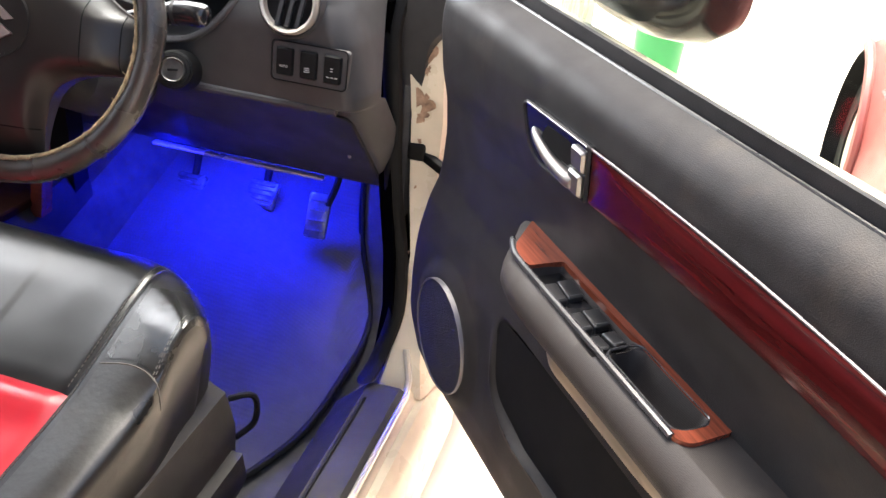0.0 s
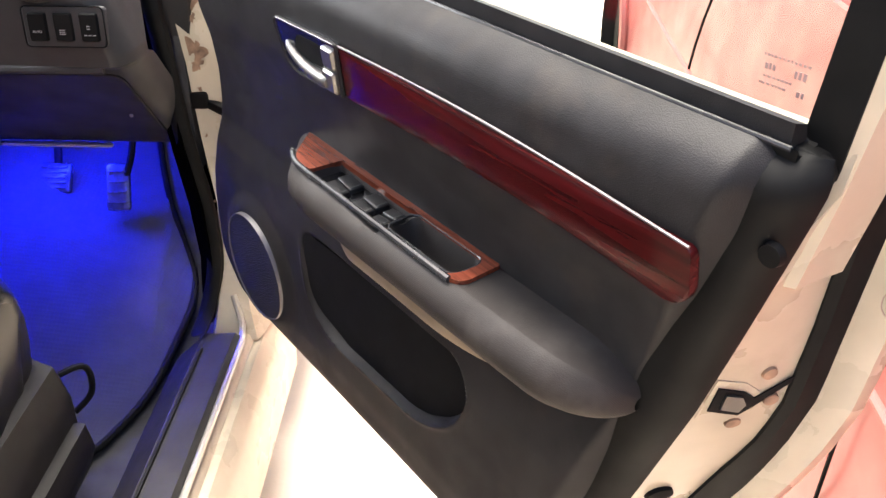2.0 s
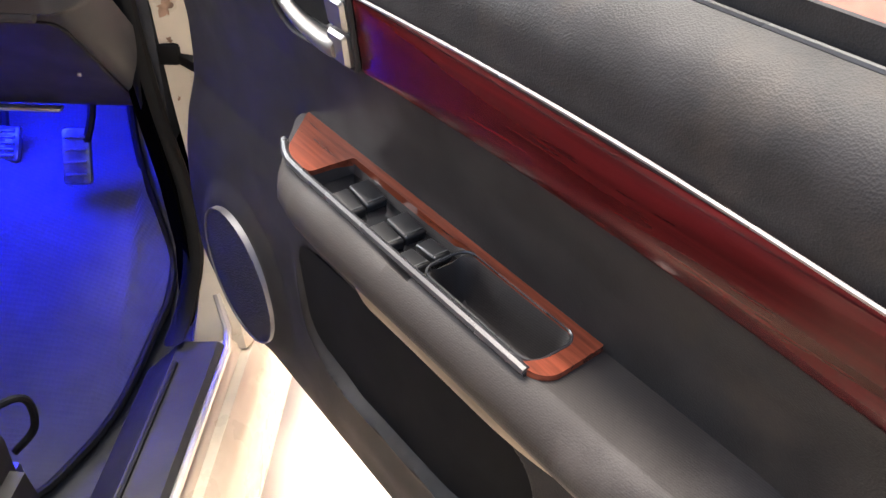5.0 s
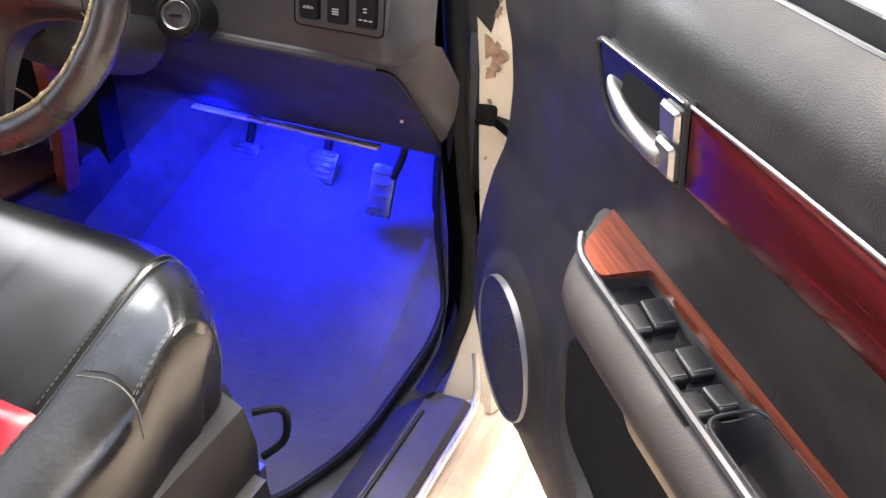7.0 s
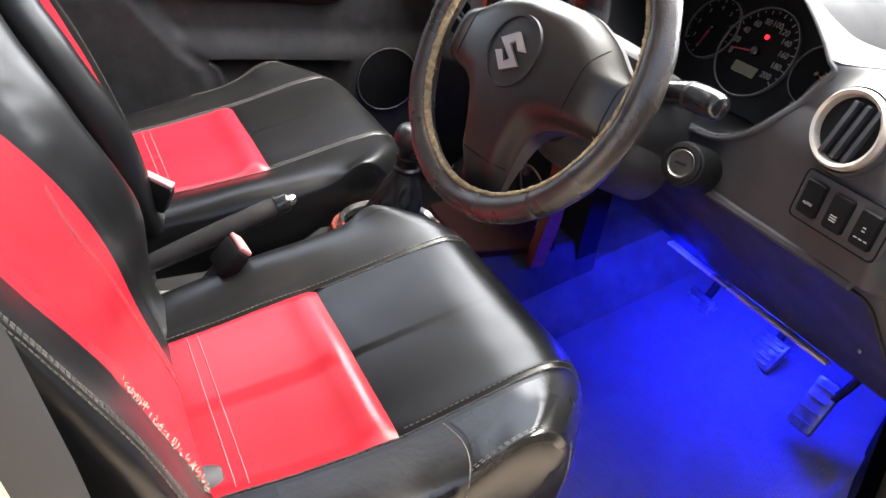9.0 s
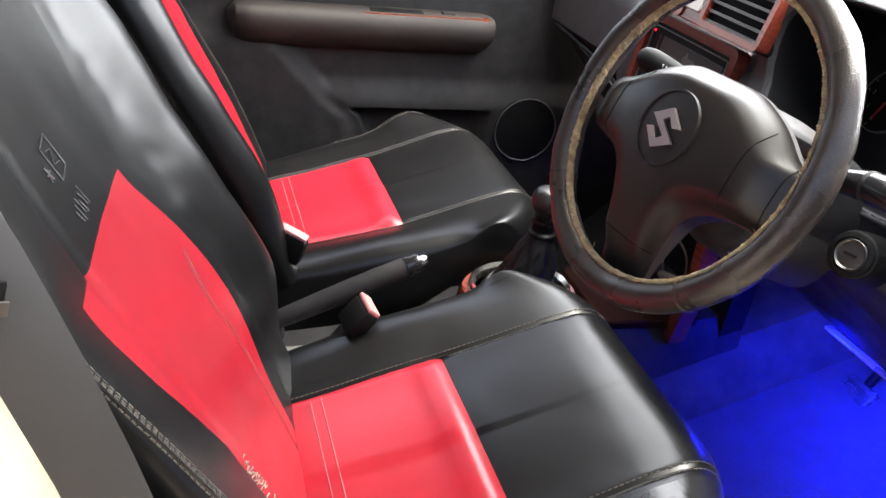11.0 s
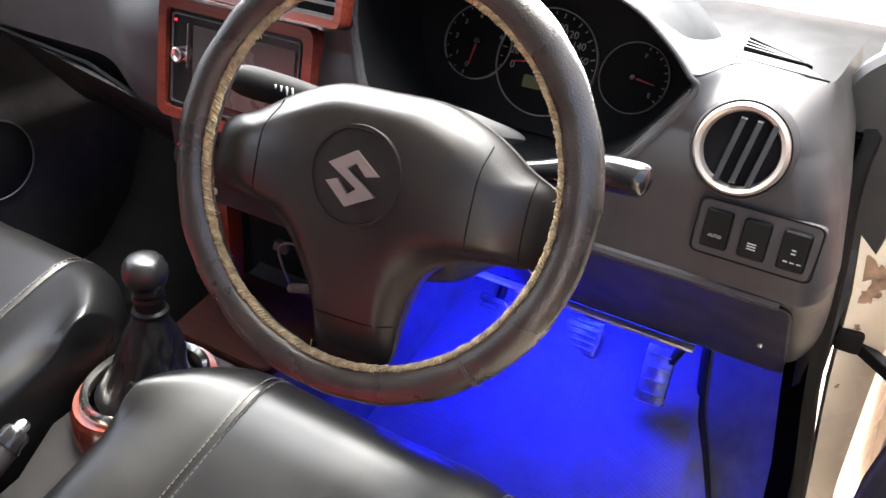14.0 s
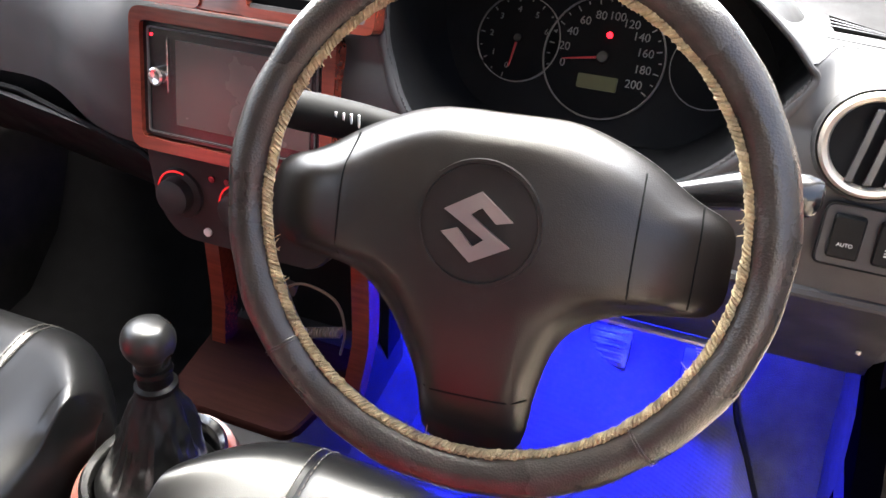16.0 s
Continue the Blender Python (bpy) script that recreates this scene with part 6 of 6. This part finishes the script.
for u, w, su, sw_, tip in ((0.604, 0.0945, 0.028, 0.0185, 9), (0.602, 0.0745, 0.028, 0.0185, 9), (0.655, 0.0945, 0.026, 0.0185, 6), (0.654, 0.0745, 0.026, 0.0185, 6), (0.691, 0.0945, 0.024, 0.0165, -4), (0.689, 0.0755, 0.024, 0.0145, -4)):
    s = part("window_switch", box((su, sw_, 0.009), Matrix.Translation(Dr(u, 0.8915, w)) @ RZ @ pose(0, 0, 0, 0, tip, 0), 0.0020, 3), SWITCHM, ar)
    part("switch_edge", box((0.0012, sw_ * 0.86, 0.0008), Matrix.Translation(Dr(u, 0.8915, w)) @ RZ @ pose(0, 0, 0, 0, tip, 0) @ pose(su * 0.36, 0, 0.0046), 0), GREYP, s)
# door shell
def shell_out(e):
    pts = [(interp(FRONT, z) - 0.045 - e, z) for z in (0.52, 0.7, 0.9, 1.07)] + [(interp(REAR, z) + e, z) for z in (1.075, 1.05, 0.95, 0.86, 0.71, 0.60, 0.52)]
    return round_poly(pts + [(0.80, 0.44 - e), (0.25, 0.44 - e)], 0.03, 3)


part("door_shell", prism(shell_out(-0.004), 0.012, -0.045, lambda a, b, h: Dr(a, b, h)), PAINT, door, "beige painted door frame")
part("outer_skin", prism(shell_out(0.03), -0.066, -0.10, lambda a, b, h: Dr(a, b, h), 0.008), PAINT, door, "beige painted outer skin")
RE2 = [(0.44, 0.92), (0.60, 0.985), (0.739, 1.039), (0.80, 1.065), (0.856, 1.081), (0.94, 1.088), (1.076, 1.093), (1.12, 1.099)]
RE3 = [(0.44, 0.94), (0.60, 1.005), (0.735, 1.059), (0.80, 1.080), (0.867, 1.095), (0.93, 1.099), (1.02, 1.105), (1.12, 1.113)]
ZS = [0.45 + 0.66 * k / 24 for k in range(25)]


def endp(s, z, h=0.0):
    """On the door's sloping rear end face: s from the trim (0) to the seal (1), h proud."""
    a = Vector((interp(REAR, z) + 0.018 + 0.006 * smooth(1.05, 1.095, z), 0.020 - 0.012 * smooth(1.05, 1.095, z)))
    c = Vector((interp(RE2, z), -0.045))
    d = (c - a).normalized()
    q = a.lerp(c, s) + Vector((-d.y, d.x)) * h
    return Dr(q.x, z, q.y)


TRIM = [(0.50, 0.885), (0.60, 0.932), (0.71, 0.974), (0.86, 1.022), (0.95, 1.046), (1.05, 1.071), (1.085, 1.079), (1.096, 1.079), (1.104, 1.074)]
part("end_face", loft([[endp(s, z, h) for s, h in ((0.0, -0.02), (0.0, 0.0), (0.25, 0.0), (0.5, 0.0005), (0.75, 0.0), (1.0, -0.002), (1.0, -0.02))] for z in ZS]), PAINT, door, "beige painted rear end face of the door")
part("edge_seal", loft([[Dr(u, z, w) for u, w in ((interp(RE2, z) - 0.008, -0.046), (interp(RE2, z), -0.040), (interp(RE2, z) + 0.008, -0.044), (interp(RE3, z) - 0.002, -0.056), (interp(RE3, z) + 0.002, -0.064), (interp(RE2, z) - 0.01, -0.068))] for z in ZS]), RUBBER, door, "black rubber edge seal")
part("skin_lip", loft([[Dr(u, z, w) for u, w in ((interp(RE3, z) - 0.02, -0.064), (interp(RE3, z) + 0.006, -0.063), (interp(RE3, z) + 0.026, -0.074), (interp(RE3, z) + 0.030, -0.084), (interp(RE3, z) + 0.026, -0.099), (interp(RE3, z) - 0.03, -0.099))] for z in ZS]), PAINT, door, "beige folded edge of the outer skin")
mark_n = Vector((-0.379, -0.925, -0.0126)).normalized()
mark_r = Vector((0, 0, 1)).cross(mark_n).normalized()


def on_lip(a, b, h=0.0008):
    return Vector((1.1822, -0.4167, 0.978)) + mark_r * a + Vector((0, 0, b)) + mark_n * h


part("stamp_ring", tube([on_lip(0.0115 * math.cos(k * math.pi / 14), 0.0145 * math.sin(k * math.pi / 14)) for k in range(28)], 0.0005, 4, True), INK, door, "faint round stamp")
for pts in (((-0.006, 0.006), (0.0, 0.008), (0.005, 0.004), (0.0, 0.0)), ((0.0, 0.0), (0.006, -0.003), (0.001, -0.008), (-0.007, -0.005))):
    part("stamp_bar", tube(spline([on_lip(*q) for q in pts], 10), 0.0012, 5), STAMP, door)
part("trim_edge", loft([[Dr(interp(TRIM, z) + a, z, w + (min(0.0, door_w(0.6, z) - 0.070) * max(0.0, w - 0.015) / 0.038 if z > 1.06 else 0.0)) for a, w in ((-0.03, 0.050), (-0.006, 0.053), (0.010, 0.048), (0.021, 0.034), (0.023, 0.026), (0.012, 0.020), (-0.02, 0.02))] for z in list(np.linspace(0.50, 1.06, 15)) + [1.075, 1.085, 1.093, 1.099, 1.104, 1.107]]), RUBBER, door, "black rear trim edge")
lt = part("door_latch", prism(round_poly([(0.04, 0.898), (0.06, 0.846), (0.55, 0.838), (0.66, 0.850), (0.62, 0.878), (0.42, 0.890)], 0.006, 3), -0.002, 0.0010, endp), PAINT, door, "steel door latch in a beige surround")
part("latch_slot", prism([Vector(p) for p in ((0.10, 0.888), (0.13, 0.858), (0.50, 0.850), (0.62, 0.862), (0.93, 0.888), (0.93, 0.894), (0.58, 0.872), (0.44, 0.880))], 0.0012, 0.0026, endp), DARK, lt)
part("latch_fork", prism([Vector(p) for p in ((0.22, 0.880), (0.24, 0.862), (0.46, 0.857), (0.50, 0.866), (0.42, 0.876))], 0.0024, 0.005, endp), HANDLEM, lt)
for s_, z_ in ((0.62, 0.900), (0.78, 0.868), (0.52, 0.838)):
    part("screw_head", loft([[endp(s_ + r * math.cos(k * math.pi / 7) / 0.074, z_ + r * math.sin(k * math.pi / 7), h) for k in range(14)] for r, h in ((0.0068, -0.001), (0.006, 0.003), (0.002, 0.0035))]), RUST, lt)
part("bump_stop", loft([[endp(0.35 + r * math.cos(k * math.pi / 8) / 0.07, 0.715 + r * math.sin(k * math.pi / 8), h) for k in range(16)] for r, h in ((0.013, -0.002), (0.012, 0.005), (0.004, 0.008))]), RUBBER, door)
part("trim_plug", loft([[Dr(1.088 + r * math.cos(k * math.pi / 8), 1.045 + r * math.sin(k * math.pi / 8), 0.050 + h) for k in range(16)] for r, h in ((0.009, -0.004), (0.008, 0.002), (0.003, 0.0025))]), RUBBER, door)
part("corner_cap", prism(round_poly([(1.058, 1.075), (1.092, 1.075), (1.098, 1.096), (1.090, 1.107), (1.060, 1.110)], 0.004), -0.012, 0.026, lambda a, b, h: Dr(a, b, h), 0.003), RUBBER, door, "black rubber corner at the foot of the window frame")
# window frame and glass
part("window_channel", loft([[Dr(u0 + a, z, w) for a, w in ((-0.016, 0.012), (0.014, 0.012), (0.014, -0.02), (-0.016, -0.02))] for z, u0 in ((1.09, 1.083), (1.2, 1.093), (1.35, 1.07), (1.5, 1.01))]), RUBBER, door, "black window channel")
part("window_post", loft([[Dr(u0 + a, z, w) for a, w in ((0.0145, 0.012), (0.026, 0.006), (0.033, -0.04), (0.0145, -0.055))] for z, u0 in ((1.0, 1.062), (1.08, 1.076), (1.2, 1.092), (1.35, 1.07), (1.5, 1.01))]), PAINT, door, "beige painted window frame")
part("post_seal", loft([[Dr(u0 + a, z, w) for a, w in ((0.024, -0.044), (0.034, -0.038), (0.044, -0.050), (0.046, -0.064), (0.024, -0.066))] for z, u0 in ((1.06, 1.067), (1.12, 1.072), (1.2, 1.085), (1.35, 1.066), (1.5, 1.008))]), RUBBER, door, "black rubber edge seal")
part("post_lip", loft([[Dr(u0 + a, z, w) for a, w in ((0.030, -0.064), (0.050, -0.063), (0.072, -0.076), (0.070, -0.098), (0.02, -0.098))] for z, u0 in ((1.06, 1.070), (1.12, 1.074), (1.2, 1.085), (1.35, 1.066), (1.5, 1.008))]), PAINT, door, "beige outer edge of the window frame")
part("window_header", tube([Dr(1.04, 1.5, -0.01), Dr(0.7, 1.52, -0.01), Dr(0.42, 1.45, -0.01), Dr(0.16, 1.15, -0.01)], 0.02, 8), PAINT, door)
gl = part("window_glass", prism([(0.20, 1.08), (1.08, 1.08), (1.085, 1.25), (1.01, 1.5), (0.70, 1.51), (0.44, 1.43)], -0.002, 0.002, lambda a, b, h: Dr(a, b, h)), GLASS, door, "clear window glass with small etched marks")
gl.visible_shadow = False
rm = random.Random(3)
for z0, u0, u1, hh in ((1.150, 1.024, 1.058, 0.0020), (1.143, 1.026, 1.034, 0.005), (1.143, 1.048, 1.056, 0.006), (1.136, 1.026, 1.048, 0.0018), (1.131, 1.024, 1.046, 0.0020), (1.131, 1.052, 1.058, 0.0045)):
    bits = []
    u = u0
    while u < u1 - 0.001:
        w_ = rm.uniform(0.0012, 0.0024)
        bits.append(prism([Vector(p) for p in ((u, z0 - hh / 2), (u + w_, z0 - hh / 2), (u + w_, z0 + hh / 2 * rm.uniform(0.3, 0.8)), (u, z0 + hh * 0.35))], 0.0022, 0.0025, lambda a, b, h: Dr(a, b, h)))
        u += w_ + rm.uniform(0.0008, 0.0016)
    part("etched_mark", join(*bits), INK, gl)
mir = part("wing_mirror", loft([[Dr(0.33 + a * r, 1.158 + b * r * 0.62, w) for a, b in [(0.13 * math.copysign(abs(math.cos(q)) ** 0.6, math.cos(q)), 0.13 * math.copysign(abs(math.sin(q)) ** 0.6, math.sin(q))) for q in [k * math.pi / 16 for k in range(32)]]] for w, r in ((-0.10, 0.75), (-0.12, 0.95), (-0.16, 1.05), (-0.20, 0.95), (-0.235, 0.6))]), GLOSS, door, "black wing mirror housing")
part("mirror_stem", bar(Dr(0.27, 1.12, -0.03), Dr(0.32, 1.13, -0.13), 0.05, 0.04, 0.01), GLOSS, mir)
part("mirror_sail", prism(round_poly([(0.17, 1.11), (0.36, 1.11), (0.20, 1.26)], 0.02), 0.012, 0.03, lambda a, b, h: Dr(a, b, h), 0.004), PLASTIC, door, "black corner trim")

# ---------- passenger door ----------
pdo = thing("side_door", (-1.1, 0.0, 0.5), "closed passenger door with black trim and wood switch plate", "car door")


PB = [(0.30, -0.06), (0.50, -0.09), (0.60, -0.115), (0.64, -0.135), (0.68, -0.185), (0.75, -0.25), (0.80, -0.29), (0.86, -0.31)]


def pd(s, t):
    """Passenger door trim: swollen behind, hollow in the middle, pocket below."""
    y = -0.75 + 1.45 * s
    z = 0.30 + 0.84 * t
    e = y - interp(PB, z)
    x = -1.115 + 0.03 * smooth(0.99, 1.09, z) + 0.03 * smooth(0.03, -0.045, e) * smooth(0.88, 0.78, z)
    x += 0.022 * smooth(0.74, 0.665, z) * smooth(-0.02, 0.03, e)
    x -= 0.05 * smooth(0.664, 0.652, z) * smooth(0.012, 0.03, e) * smooth(0.21, 0.17, y)
    return Vector((x, y, z))


part("door_panel", sheet(pd, 260, 170), PLASTIC, pdo, "black grained door trim panel")
AP = [(0, 0.022), (0.03, 0.024), (0.055, 0.022), (0.068, 0.016), (0.075, 0.004), (0.076, -0.010), (0.072, -0.024), (0.062, -0.036), (0.045, -0.052), (0.02, -0.068), (0.0, -0.075)]
arm = []
for j in range(41):
    s = j / 40
    e = (1 - abs(2 * s - 1) ** 16) ** 0.5
    arm.append([Vector((-1.112 + a * (0.15 + 0.85 * e), -0.42 + 0.605 * s, 0.862 + (b + 0.01) * (0.25 + 0.75 * e))) for a, b in AP])
part("arm_rest", loft(arm), FABRIC, pdo, "grey cloth arm rest")
part("switch_plate", prism(round_poly([(-1.10, -0.14), (-1.05, -0.14), (-1.05, 0.155), (-1.10, 0.14)], 0.012), 0.886, 0.893, lambda a, b, h: Vector((a, b, h)), 0.002), WOOD, pdo, "orange-brown wood veneer switch surround")
part("window_switch", box((0.02, 0.03, 0.012), pose(-1.075, 0.06, 0.894), 0.003), PLASTIC, pdo)
part("pull_cup", box((0.03, 0.12, 0.004), pose(-1.075, -0.06, 0.8945), 0.002), DARK, pdo)
part("veneer_strip", prism(round_poly([(-0.40, 0.985), (0.05, 0.99), (0.05, 1.04), (-0.40, 1.035)], 0.008), 0.0, 0.008, lambda a, b, h: Vector((-1.108 + h, a, b)), 0.003), WOOD_RED, pdo, "glossy dark red wood veneer strip")
part("handle", bar((-1.09, 0.07, 1.01), (-1.09, 0.13, 1.02), 0.012, 0.012, 0.004), CHROME, pdo, "satin chrome door handle")
part("speaker_ring", tube([Vector((-1.082, 0.30 + 0.08 * math.cos(k * math.pi / 24), 0.62 + 0.08 * math.sin(k * math.pi / 24))) for k in range(48)], 0.0016, 6, True), RINGM, pdo, "thin silver ring")
part("speaker_grille", loft([[Vector((-1.086 + h, 0.30 + r * math.cos(k * math.pi / 20), 0.62 + r * math.sin(k * math.pi / 20))) for k in range(40)] for r, h in ((0.078, -0.01), (0.078, 0.002), (0.04, 0.005), (0.002, 0.006))]), DARK, pdo)
